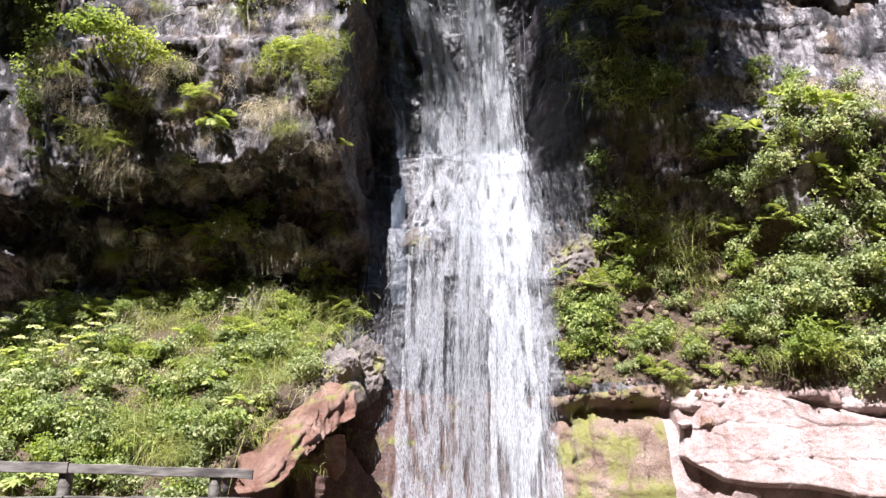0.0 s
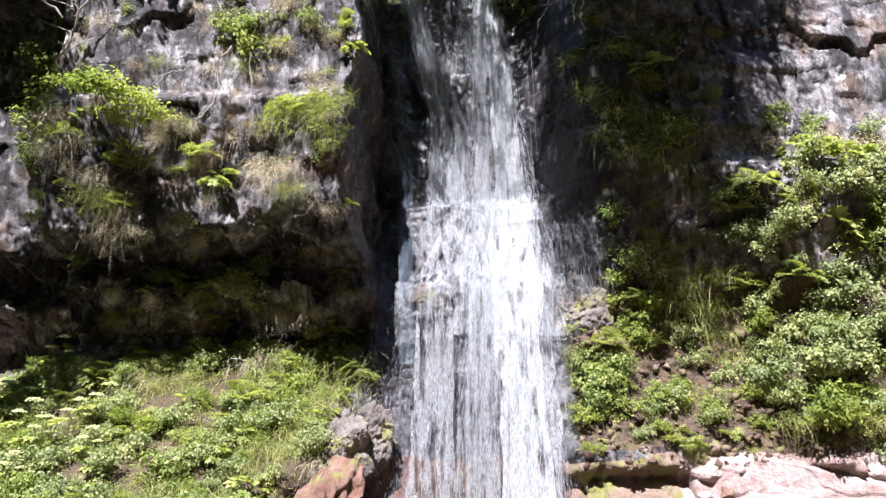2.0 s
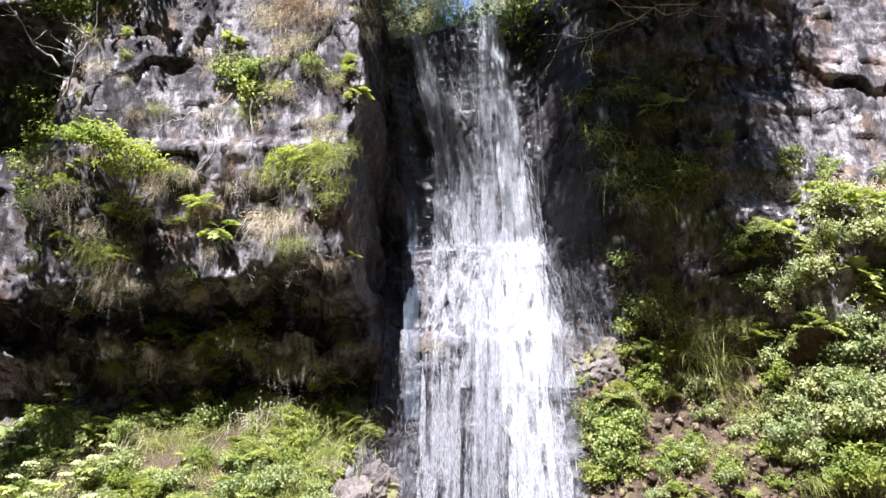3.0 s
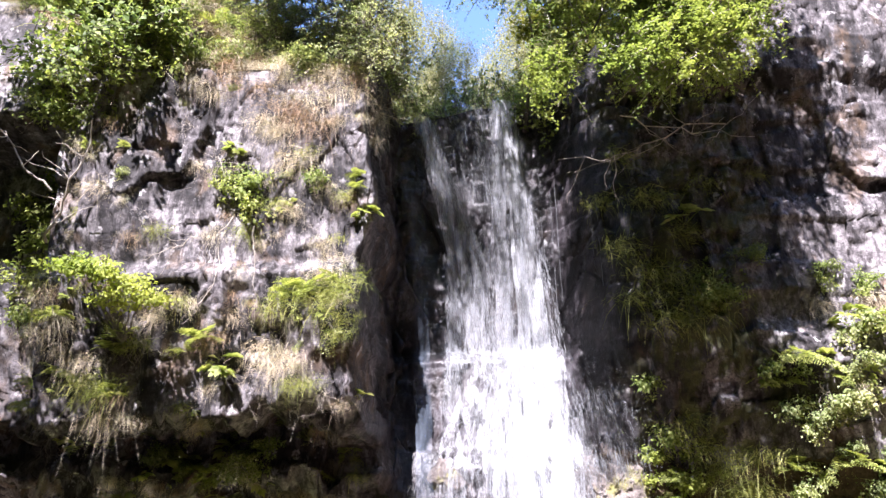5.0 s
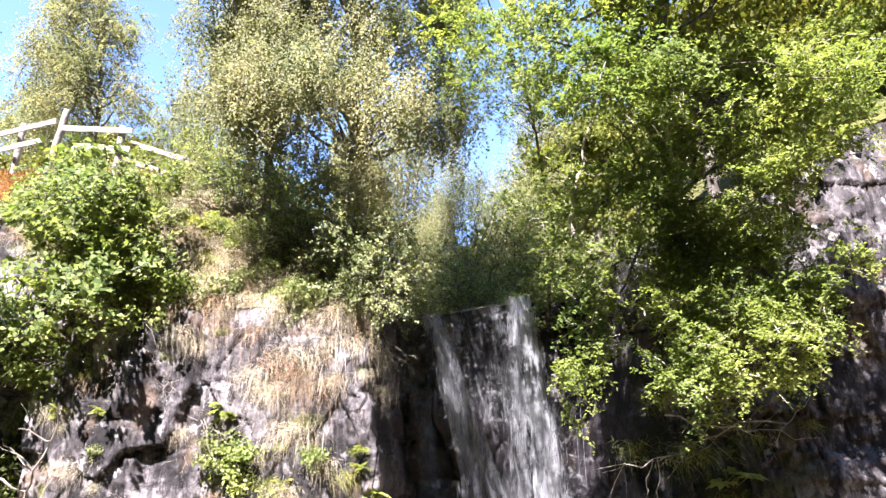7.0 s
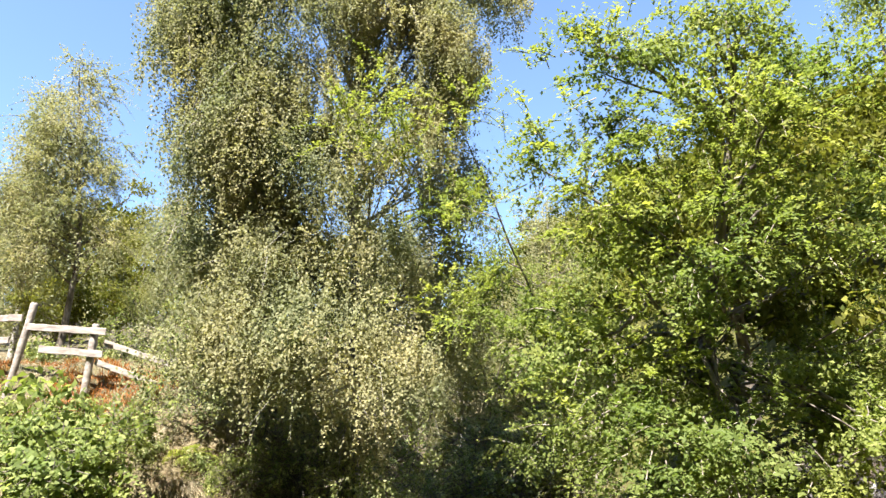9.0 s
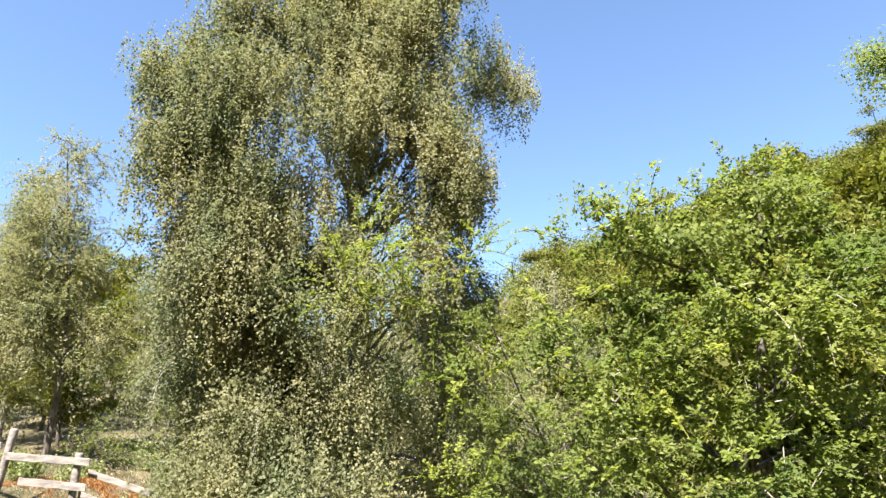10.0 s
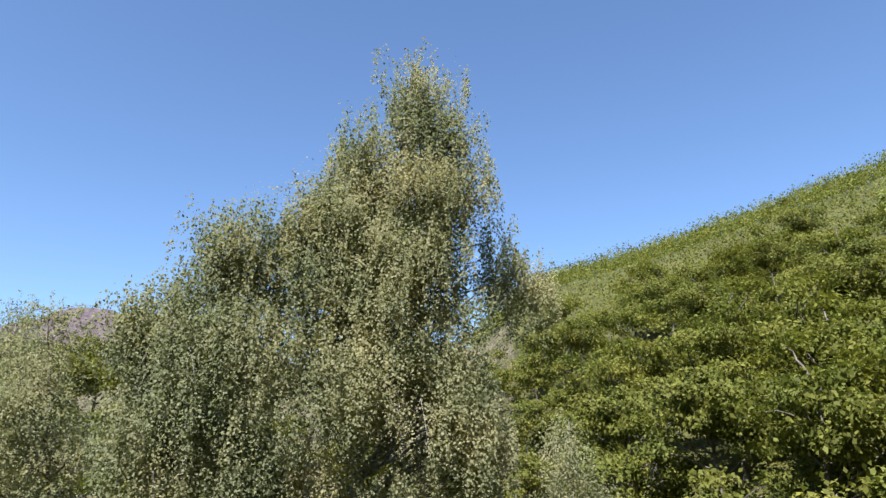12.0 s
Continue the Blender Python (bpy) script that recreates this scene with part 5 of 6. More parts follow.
def broad_leaf_mesh(seed, mat, size=0.2):
    """A lobed leaf blade: leaflets that meet at the stalk, with the stalk."""
    rng = np.random.default_rng(seed)
    ang = np.radians(np.array([-118, -72, -32, 0, 32, 72, 118.0]))
    axis = np.stack([np.sin(ang), -np.cos(ang), rng.normal(size=7) * 0.12 - 0.1], 1)
    ln = size * np.array([0.5, 0.7, 0.85, 1.0, 0.85, 0.7, 0.5])
    v, q = leaf_quads(np.tile([[0, -size * 0.8, size * 0.7]], (7, 1)), axis, np.array([[0, 0.15, 1.0]]) * np.ones((7, 1)), ln, ln * 0.62)
    stalk = tube(bend((0, 0, 0), (0, -size * 0.8, size * 0.7), rng, 5, 0.1, 0.3), np.linspace(0.007, 0.004, 5), 4)
    return mesh_np("leaf", *joined([(v, q), stalk]), mat)


def herb(seed, mat, label, n=9):
    rng = np.random.default_rng(seed)
    root = tagged(new("broad_leaved_herb"), label, "plant", "leafy herbs on the rock and banks")
    shapes = [broad_leaf_mesh(seed + k, mat) for k in range(3)]
    for k in range(n):
        ob = part("leaf", shapes[k % 3], root)
        ob.matrix_basis = pose(0.05 * rng.normal(), 0, 0.16 * rng.random(), 20 * rng.normal(), 20 * rng.normal(), -120 + 240 * (k + rng.random() * 0.6) / n) @ Matrix.Scale(0.7 + 0.7 * rng.random(), 4)
    return root


def hogweed(seed):
    rng = np.random.default_rng(seed)
    root = tagged(new("hogweed"), "tall hogweed with cream flower umbels", "plant", "flowering hogweed on the bank")
    tops = [(0.03, -0.05, 0.95), (-0.16, -0.05, 0.74), (0.17, -0.1, 0.66)]
    for k, g in enumerate(tops):
        st = part("stem", mesh_np("stem", *tube(bend((0, 0, 0) if k == 0 else (0.01, -0.02, 0.42), g, rng, 6, 0.08), np.linspace(0.010, 0.005, 6), 5), M_FERN), root)
        n, r = 60, 0.125 - 0.02 * k
        a, q = rng.random(n) * 6.28, np.sqrt(rng.random(n)) * r
        p = np.stack([g[0] + q * np.cos(a), g[1] + q * np.sin(a), g[2] + 0.045 - q * q * 3.5], 1)
        rays = [tube(np.array([g, p[i]]), [0.002, 0.0015], 3) for i in range(12)]
        fl = leaf_quads(p, rng.normal(size=(n, 3)) * np.array([1, 1, 0.2]), np.array([[0, -0.25, 1.0]]) + rng.normal(size=(n, 3)) * 0.25, 0.045, 0.042)
        part("umbel", mesh_np("umbel", *joined([fl] + rays), M_UMBEL), root, "cream flower umbel")
    lf = broad_leaf_mesh(seed + 7, M_FERN, 0.26)
    for k in range(5):
        ob = part("leaf", lf, root)
        ob.matrix_basis = pose(0, 0, 0.06 + 0.10 * k, 10, 0, 72 * k + 30 * rng.random()) @ Matrix.Scale(0.8 + 0.4 * rng.random(), 4)
    return root


def on_wall(x, z, lean=0.0, turn=0.0, sink=0.03):
    """A spot on the rock face; lean tips the plant out from the wall."""
    return pose(x, float(cliff_y(np.float64(x), np.float64(z))) + sink, z, lean, 0, turn)


class Planter:
    """Puts copies of a few made plants into place; the first uses take the made ones themselves."""

    def __init__(self, makers):
        self.made = [m() for m in makers]
        self.used = 0

    def put(self, m, s=1.0):
        k = self.used
        self.used += 1
        src = self.made[k % len(self.made)]
        if k < len(self.made):
            src.matrix_basis = m @ Matrix.Scale(s, 4)
            return src
        ob = copy_thing(src, m)
        ob.matrix_basis = m @ Matrix.Scale(s, 4)
        return ob


def tuft_maker(name, mat, label, seed, **kw):
    def make():
        return tagged(new(name, tuft_mesh(name, mat, seed, **kw)), label, "grass", "grass tufts on the rock")
    return make


def wrap(fn, *args):
    return lambda: fn(*args)


TURN = np.random.default_rng(77)
straw = Planter([tuft_maker("straw_tuft", M_STRAW, "straw-coloured grass tuft hanging from the rock", 100 + k, n=420, length=0.38, droop=1.2, radius=0.19, width=0.0045) for k in range(4)])
green = Planter([tuft_maker("grass_tuft", M_GRASS, "bright green grass tuft on a rock ledge", 110 + k, n=380, length=0.36, droop=0.9, radius=0.19, width=0.006) for k in range(4)])
rust = Planter([tuft_maker("dead_grass_tuft", M_BROWN, "brown dead grass on the cliff edge", 120 + k, n=320, length=0.42, droop=1.1, radius=0.2, width=0.006) for k in range(2)])
ferns = Planter([wrap(fern, 130 + 10 * k, M_FERN, "green fern with arching fronds") for k in range(4)])
shrubs = Planter([wrap(shrub, 160 + k, M_SHRUB, "small leafy green shrub rooted in the rock") for k in range(4)])
limes = Planter([wrap(shrub, 170 + k, M_LIME, "yellow-green leafy plant in the sun", "leafy_plant") for k in range(3)])
pales = Planter([wrap(shrub, 190 + k, M_PALE, "pale sunlit leafy plant on the bank", "pale_plant") for k in range(3)])
herbs = Planter([wrap(herb, 180 + 5 * k, (M_SHRUB, M_FERN)[k % 2], "broad-leaved green herb on the damp bank") for k in range(4)])
hogweeds = Planter([wrap(hogweed, 200 + 20 * k) for k in range(3)])


def spots(planter, rows, lean=0.0):
    for x, z, s in rows:
        if x > 5.0 and planter is not straw:
            s *= 0.72
        # most shrubs here become the lightened kind, to look more sunlit
        if planter is shrubs and x > 5.4 and z < 9.3 and TURN.random() < 0.8:
            pales.put(on_wall(x, z, lean + 8, 25 * TURN.normal(), -0.1), s)
            continue
        planter.put(on_wall(x, z, lean, 25 * TURN.normal()), s)


# left-hand wall
spots(straw, [(-7.9, 9.3, 1.0), (-5.5, 9.2, 1.0), (-7.3, 8.8, 1.1), (-3.7, 8.3, 1.3), (-3.4, 8.0, 1.2), (-3.1, 8.1, 1.0), (-6.6, 7.2, 1.2), (-3.5, 5.75, 1.1), (-4.5, 6.3, 1.0),
              (-3.3, 11.9, 1.4), (-7.4, 8.3, 0.9), (-8.7, 8.3, 1.0), (-2.3, 7.3, 0.6), (-7.7, 8.6, 1.0), (-6.3, 8.7, 0.8), (-5.8, 8.9, 0.9), (-4.3, 8.9, 0.9), (-2.5, 9.9, 0.9), (-6.9, 8.1, 1.0)])
spots(green, [(-2.9, 9.1, 1.5), (-2.4, 9.1, 1.6), (-2.6, 9.0, 1.4), (-3.3, 8.9, 1.2), (-2.15, 9.4, 1.1), (-6.9, 7.7, 1.5), (-6.6, 7.6, 1.2), (-7.2, 7.8, 1.1), (-6.1, 8.4, 0.9), (-5.9, 10.5, 0.8), (-4.2, 10.5, 1.0),
              (-2.3, 11.1, 0.9), (-2.8, 7.6, 0.8), (-2.3, 8.4, 0.8), (-7.9, 9.6, 1.0), (-3.6, 11.0, 0.9)])
spots(herbs, [(-4.5, 7.7, 1.2), (-5.7, 6.2, 1.0), (-6.4, 5.8, 1.0), (-4.2, 5.8, 0.9), (-5.3, 6.8, 0.8), (-2.0, 10.6, 0.8), (-5.5, 6.0, 1.0), (-4.7, 6.4, 0.9), (-8.9, 5.2, 1.4)])
spots(shrubs, [(-4.0, 6.4, 0.8), (-4.4, 11.3, 0.8), (-5.9, 6.3, 0.8), (-9.1, 11.2, 1.6), (-9.2, 10.3, 1.6), (-8.6, 9.4, 1.4), (-9.0, 8.9, 1.2), (-8.8, 12.0, 1.3), (-4.1, 11.1, 1.2), (-4.7, 11.4, 0.9), (-2.9, 11.2, 0.8), (-7.9, 12.6, 1.2), (-8.3, 13.3, 1.3)])
spots(ferns, [(-2.9, 9.2, 1.0), (-3.2, 9.2, 0.9), (-2.5, 9.3, 0.8), (-6.4, 8.5, 0.8), (-5.0, 5.6, 1.0), (-2.6, 5.4, 1.0), (-2.2, 5.0, 1.0)])
# right-hand wall, in the shade of the alder
spots(green, [(4.4, 9.4, 1.8), (4.3, 10.6, 1.2), (5.2, 10.1, 1.0), (3.7, 11.4, 1.5), (3.1, 10.4, 1.5), (4.9, 11.7, 1.2), (3.3, 9.3, 1.4), (3.8, 8.8, 1.5), (3.6, 9.9, 1.6), (4.0, 9.7, 1.6), (4.6, 9.0, 1.5), (2.9, 11.5, 1.3), (5.9, 11.9, 1.0), (3.3, 12.4, 1.3)])
spots(shrubs, [(4.6, 9.2, 1.1), (4.9, 9.0, 0.9), (5.4, 9.9, 0.8), (6.8, 9.6, 1.0), (7.5, 9.3, 1.0), (7.0, 8.4, 1.4), (5.5, 7.6, 1.2), (6.1, 7.7, 1.1), (7.7, 7.8, 1.4), (8.4, 7.9, 1.5), (8.3, 7.0, 1.4), (7.2, 5.6, 1.2), (6.6, 7.2, 1.3), (5.9, 6.9, 1.2), (9.2, 7.5, 1.6), (9.3, 6.4, 1.5)])
spots(straw, [(8.1, 8.9, 1.7), (8.6, 9.0, 1.6), (7.6, 9.2, 1.1), (9.1, 9.0, 1.6), (7.9, 8.4, 1.3), (8.9, 8.3, 1.4), (6.6, 9.1, 0.9)])
spots(herbs, [(4.3, 10.7, 1.2), (7.8, 6.8, 2.0), (7.5, 6.9, 1.8), (7.2, 8.3, 1.8), (6.9, 8.6, 1.5), (8.2, 7.4, 1.8), (6.4, 7.8, 1.3), (5.4, 7.5, 1.4), (7.9, 8.2, 1.6), (5.7, 7.9, 1.2), (8.7, 6.8, 1.8)])
# right-hand bank
spots(limes, [(3.3, 5.8, 0.9), (4.1, 5.7, 0.9), (3.8, 5.0, 0.8), (3.6, 5.4, 0.8), (3.5, 6.2, 0.8), (6.3, 3.9, 1.1), (6.1, 4.3, 0.9), (7.3, 4.5, 0.8), (3.9, 3.7, 0.9), (3.3, 3.6, 0.8), (2.6, 3.4, 0.8), (4.8, 3.5, 0.7), (8.2, 4.4, 1.1)])
spots(shrubs, [(3.4, 7.4, 0.9), (3.7, 6.5, 1.0), (4.0, 6.1, 0.8), (2.6, 4.2, 1.1), (2.9, 4.0, 1.0), (2.7, 3.7, 0.9), (3.2, 4.3, 0.9), (8.3, 5.2, 1.5), (7.1, 3.5, 1.7), (7.6, 3.3, 1.5), (6.7, 3.6, 1.2), (8.4, 3.6, 1.6), (8.9, 4.4, 1.6), (8.0, 3.0, 1.3)])
spots(ferns, [(6.9, 3.8, 1.5), (7.3, 3.9, 1.5), (6.3, 6.0, 1.3), (6.7, 6.2, 1.2), (5.9, 6.1, 1.2), (7.5, 3.6, 1.4), (7.9, 3.8, 1.5), (3.0, 5.0, 1.0), (8.6, 5.8, 1.4)])
spots(green, [(5.1, 5.8, 1.7), (4.8, 5.7, 1.6), (5.5, 5.8, 1.6), (5.6, 5.2, 1.5), (5.2, 5.3, 1.4), (6.0, 4.5, 1.4), (5.7, 4.8, 1.3), (4.5, 6.1, 1.4), (4.9, 6.3, 1.5), (5.5, 6.4, 1.5), (4.3, 3.9, 0.9), (4.9, 4.0, 0.9), (6.4, 4.9, 1.2), (7.0, 4.6, 1.2), (4.3, 6.6, 1.3), (3.9, 7.0, 1.3)])


def twig_clump(seed):
    """A loose bunch of dry crooked twigs springing from a crevice."""
    rng = np.random.default_rng(seed)
    pieces = []
    for k in range(13):
        tip = np.array([rng.normal() * 0.4, -0.16 - 0.22 * rng.random(), -0.15 + rng.normal() * 0.42])
        path = bend((0.06 * rng.normal(), 0.03, 0.06 * rng.normal()), tip, rng, 7, 0.5)
        pieces.append(tube(path, np.linspace(0.007, 0.002, 7), 4))
        for _ in range(2):
            i = 2 + int(4 * rng.random())
            pieces.append(tube(bend(path[i], path[i] + rng.normal(size=3) * 0.14, rng, 4, 0.4), np.linspace(0.004, 0.0015, 4), 3))
    return tagged(new("dead_sprig", mesh_np("dead_sprig", *joined(pieces), M_TWIG, True)), "dry grey sprig growing from a crevice", "sprig", "dry sprigs on the rock")


twigs = Planter([wrap(twig_clump, 430 + k) for k in range(4)])


def wall_growth():
    """Small plants in the joints of the left-hand wall and mounds on the sunny side of the right-hand one."""
    rng = np.random.default_rng(123)
    n = 0
    while n < 210:
        x, z = -9.2 + 7.2 * rng.random(), 5.6 + 8.2 * rng.random()
        crowd = 0.5 + 0.9 * float(fbm(np.float64(x * 0.8), np.float64(z * 0.8), 131)) + 0.25 * (z < 9.5) + 0.2 * (x > -5.2)
        if rng.random() > crowd:
            continue
        n += 1
        m = on_wall(x, z, 6 * rng.normal(), 30 * rng.normal())
        k = rng.random()
        if k < 0.27:
            twigs.put(m, 0.4 + (0.5 if x < -3.5 else 0.15) * rng.random())
        elif k < 0.52:
            straw.put(m, 0.35 + 0.6 * rng.random())
        elif k < 0.66:
            green.put(m, 0.3 + 0.55 * rng.random())
        elif k < 0.76:
            rust.put(m, 0.35 + 0.5 * rng.random())
        elif k < 0.86:
            pales.put(m, 0.25 + 0.4 * rng.random())
        elif k < 0.93:
            herbs.put(m, 0.35 + 0.5 * rng.random())
        else:
            ferns.put(m, 0.35 + 0.5 * rng.random())
    for i in range(72):
        x, z = 5.7 + 4.3 * rng.random(), 4.3 + 4.8 * rng.random()
        if z > 8.2 and x < 7:
            continue
        m = on_wall(x, z, 10 + 8 * rng.normal(), 30 * rng.normal(), -0.1)
        k = rng.random()
        (pales if k < 0.30 else straw if k < 0.48 else twigs if k < 0.62 else shrubs if k < 0.74 else ferns if k < 0.87 else herbs).put(m, 0.45 + 0.6 * rng.random())
    for i in range(64):
        x, z = 2.3 + 3.8 * rng.random(), 2.9 + 3.1 * rng.random()
        m = on_wall(x, z, 10 + 8 * rng.normal(), 30 * rng.normal())
        k = rng.random()
        (limes if k < 0.3 else green if k < 0.62 else pales if k < 0.8 else ferns).put(m, 0.3 + 0.5 * rng.random())


wall_growth()
for i in range(18):
    (pales, herbs, straw, limes, ferns)[i % 5].put(on_wall(-4.9 + 0.9 * TURN.normal(), 5.95 + 0.35 * TURN.random(), 10, 30 * TURN.normal(), -0.10), 0.35 + 0.45 * TURN.random())
for i in range(20):
    (pales, limes, pales, green)[i % 4].put(on_wall(5.9 + 3.4 * TURN.random(), 3.3 + 2.2 * TURN.random(), 14, 40 * TURN.normal(), -0.30), 0.7 + 0.5 * TURN.random())
for fx, fz, fs in [(-3.4, 2.7, 0.9), (-3.2, 3.0, 1.0), (-2.9, 3.3, 0.9), (-2.7, 3.6, 0.9), (-3.9, 2.2, 1.0), (-4.1, 1.9, 1.0), (-2.5, 4.0, 0.8), (-3.5, 3.2, 1.0), (-3.1, 3.6, 1.0)]:
    green.put(on_wall(fx, fz, 10, 20 * TURN.normal(), -0.1), fs * 1.2)
    limes.put(on_wall(fx - 0.15, fz + 0.1, 10, 90 * TURN.normal(), 0.0), fs * 0.5)
fern_spot = pose(-2.3, 10.75, 1.52, 10, 0, 10)
ferns.put(fern_spot, 0.7)
green.put(fern_spot, 0.9)


# the yellow-leaved bush on the left wall
def layered_bush():
    rng = np.random.default_rng(301)
    root = tagged(new("yellow_bush"), "bright yellow-green bush spreading flat from the rock", "shrub")
    y = float(cliff_y(np.float64(-6.3), np.float64(9.3)))
    root.location = (-6.25, y, 8.7)
    blobs = [(-0.7, -0.7, 0.95, 0.45, 0.4, 0.14), (-0.2, -0.75, 0.8, 0.5, 0.4, 0.16), (0.3, -0.7, 0.6, 0.5, 0.4, 0.16), (0.7, -0.65, 0.35, 0.4, 0.35, 0.15), (0.1, -0.55, 0.3, 0.4, 0.3, 0.15)]
    pts, out = blob_points(blobs, 90, rng, 0.2)
    stems = [tube(bend((0, 0.1, -0.3), g, rng, 8, 0.2), np.linspace(0.02, 0.004, 8), 5) for g in pts[:12]]
    tagged(part("stemwork", mesh_np("stemwork", *joined(stems), M_BARK), root), kind="stuff")
    part("foliage", mesh_np("foliage", *crown_leaves(pts, out, 22, (0.12, 0.12, 0.045), 0.085, rng), M_LIME), root)


layered_bush()


# the leafy bank below the left wall and the damp slope on the right
def bank():
    rng = np.random.default_rng(55)
    for i in range(340):
        x = -9.8 + 7.9 * rng.random()
        z = 0.9 + 4.1 * rng.random()
        if x > -3.6 and z < 1.0 + (x + 3.6) * 1.15:
            continue
        m = on_wall(x, z, 14 * rng.normal() + 8, 40 * rng.normal(), 0.05 - 0.15 * rng.random())
        k = rng.random()
        # more of the sun-lightened plants low on the bank, to brighten it
        if z < 3.2 and k < 0.5 and rng.random() < 0.5:
            k = 0.3
        if k < 0.20:
            ferns.put(m, 0.5 + 0.6 * rng.random())
        elif k < 0.26:
            straw.put(m, 0.8 + 0.9 * rng.random())
        elif k < 0.46:
            pales.put(m, 0.35 + 0.6 * rng.random())
        elif k < 0.58:
            herbs.put(m, 0.45 + 0.5 * rng.random())
        elif k < 0.68:
            shrubs.put(m, 0.4 + 0.6 * rng.random())
        elif k < 0.80:
            limes.put(m, 0.4 + 0.5 * rng.random())
        else:
            green.put(m, 0.9 + 0.9 * rng.random())
    for x, z, s in [(-6.3, 3.2, 1.0), (-6.6, 3.0, 0.9), (-7.4, 2.9, 1.0), (-7.0, 2.7, 0.9), (-8.2, 3.4, 1.1), (-8.4, 3.0, 1.0), (-5.9, 2.6, 0.8), (-7.8, 2.4, 0.9), (-6.9, 2.2, 0.8), (-8.9, 4.4, 1.2)]:
        hogweeds.put(on_wall(x, z, 8, 60 * rng.random(), 0.05), s)


bank()


def surface_grass(name, label, n, where, mats, seed, length, width):
    """Close grass over a stretch of ground, too thick to count."""
    rng = np.random.default_rng(seed)
    p = where(rng, n)
    for k, mat in enumerate(mats):
        q = p[k::len(mats)]
        d = rng.normal(size=(len(q), 3)) * 0.35 + np.array([0, -0.25, 1.0])
        m = len(q)
        v, f = blade_strips(q, d, length * (0.5 + 0.8 * rng.random(m)), width * (0.7 + 0.6 * rng.random(m)), 0.35 + 0.6 * rng.random(m), rng)
        tagged(new(name, mesh_np(name, v, f, mat)), label[k], "grass", kind="stuff")


def left_bank_points(rng, n):
    x, z = -10.5 + 8.7 * rng.random(n), 0.6 + 4.4 * rng.random(n)
    ok = ~((x > -3.6) & (z < 1.0 + (x + 3.6) * 1.15))
    x, z = x[ok], z[ok]
    return np.stack([x, cliff_y(x, z) + 0.02, z], 1)


def right_bank_points(rng, n):
    x, z = 2.2 + 7.5 * rng.random(n), 2.9 + 3.9 * rng.random(n)
    ok = (fbm(x * 0.9, z * 0.9, 71) > -0.05) & ~((np.abs(x - 4.9) < 0.5) & (z < 4.3))
    x, z = x[ok], z[ok]
    return np.stack([x, cliff_y(x, z) + 0.02, z], 1)


def upper_points(rng, n):
    x, d = -14 + 17 * rng.random(n), 8.0 * rng.random(n) ** 1.3
    keep = ((x < -1.9) & (d > 0.3)) | (d > 1.2)
    x, d = x[keep], d[keep]
    y = cliff_y(x, cliff_top(x)) + d
    return np.stack([x, y, ground_z(x, y) - 0.02], 1)


surface_grass("bank_grass", ["fresh green grass on the bank", "yellow-green grass on the bank"], 16000, left_bank_points, [M_GRASS, M_FERN], 81, 0.24, 0.008)
surface_grass("bank_grass", ["olive-green grass on the damp slope", "yellow-green grass on the damp slope"], 14000, right_bank_points, [M_GRASS, M_FERN], 82, 0.20, 0.008)
surface_grass("meadow_grass", ["straw-coloured dry grass above the cliff", "pinkish-brown dead grass above the cliff", "tawny grass above the cliff", "olive grass above the cliff"],
              52000, upper_points, [M_STRAW, M_BROWN, M_STRAW, M_OLIVE], 83, 0.27, 0.009)


def bracken_points(rng, n):
    x, d = -13.0 + 6.2 * rng.random(n), 0.7 + 3.2 * rng.random(n)
    keep = fbm(x * 0.8, d * 0.8, 23) > -0.12
    x, d = x[keep], d[keep]
    y = cliff_base(x, cliff_top(x)) + d
    return np.stack([x, y, ground_z(x, y) - 0.02], 1)


surface_grass("bracken", ["rust-red dead bracken below the upper fence"], 17000, bracken_points, [M_RUST], 84, 0.30, 0.018)


# growth along the upper edge of the left-hand wall
def brink():
    rng = np.random.default_rng(91)
    for i in range(70):
        x = -10 + 8.2 * rng.random()
        y = float(cliff_y(x, cliff_top(x))) + 1.5 * rng.random() ** 2
        m = pose(x, y, float(ground_z(np.array([x]), np.array([y]))[0]) - 0.05, 0, 0, 30 * rng.normal())
        k = rng.random()
        if k < 0.30:
            straw.put(m, 0.6 + 0.6 * rng.random())
        elif k < 0.50:
            rust.put(m, 0.6 + 0.6 * rng.random())
        elif k < 0.62:
            green.put(m, 0.6 + 0.6 * rng.random())
        elif k < 0.74:
            pales.put(m, 0.5 + 0.6 * rng.random())
        else:
            shrubs.put(m, 0.7 + 0.6 * rng.random())
    for i in range(60):
        x = -7.4 + 5.2 * rng.random()
        y = float(cliff_y(x, cliff_top(x))) + 0.2 + 2.6 * rng.random()
        m = pose(x, y, float(ground_z(np.array([x]), np.array([y]))[0]) - 0.05, 0, 0, 360 * rng.random())
        (rust, straw, rust, pales, green)[i % 5].put(m, 0.5 + 0.5 * rng.random())
    for i in range(110):
        x = -12 + 15 * rng.random()
        y = 12.6 + 6 * rng.random()
        if x > -2.2:
            y += 3.2
        if x < -6.6 and y < 14.6:
            continue
        m = pose(x, y, float(ground_z(np.array([x]), np.array([y]))[0]) - 0.05, 0, 0, 360 * rng.random())
        (straw, rust, straw, pales, ferns)[int(rng.random() * 5)].put(m, 0.8 + 0.7 * rng.random())


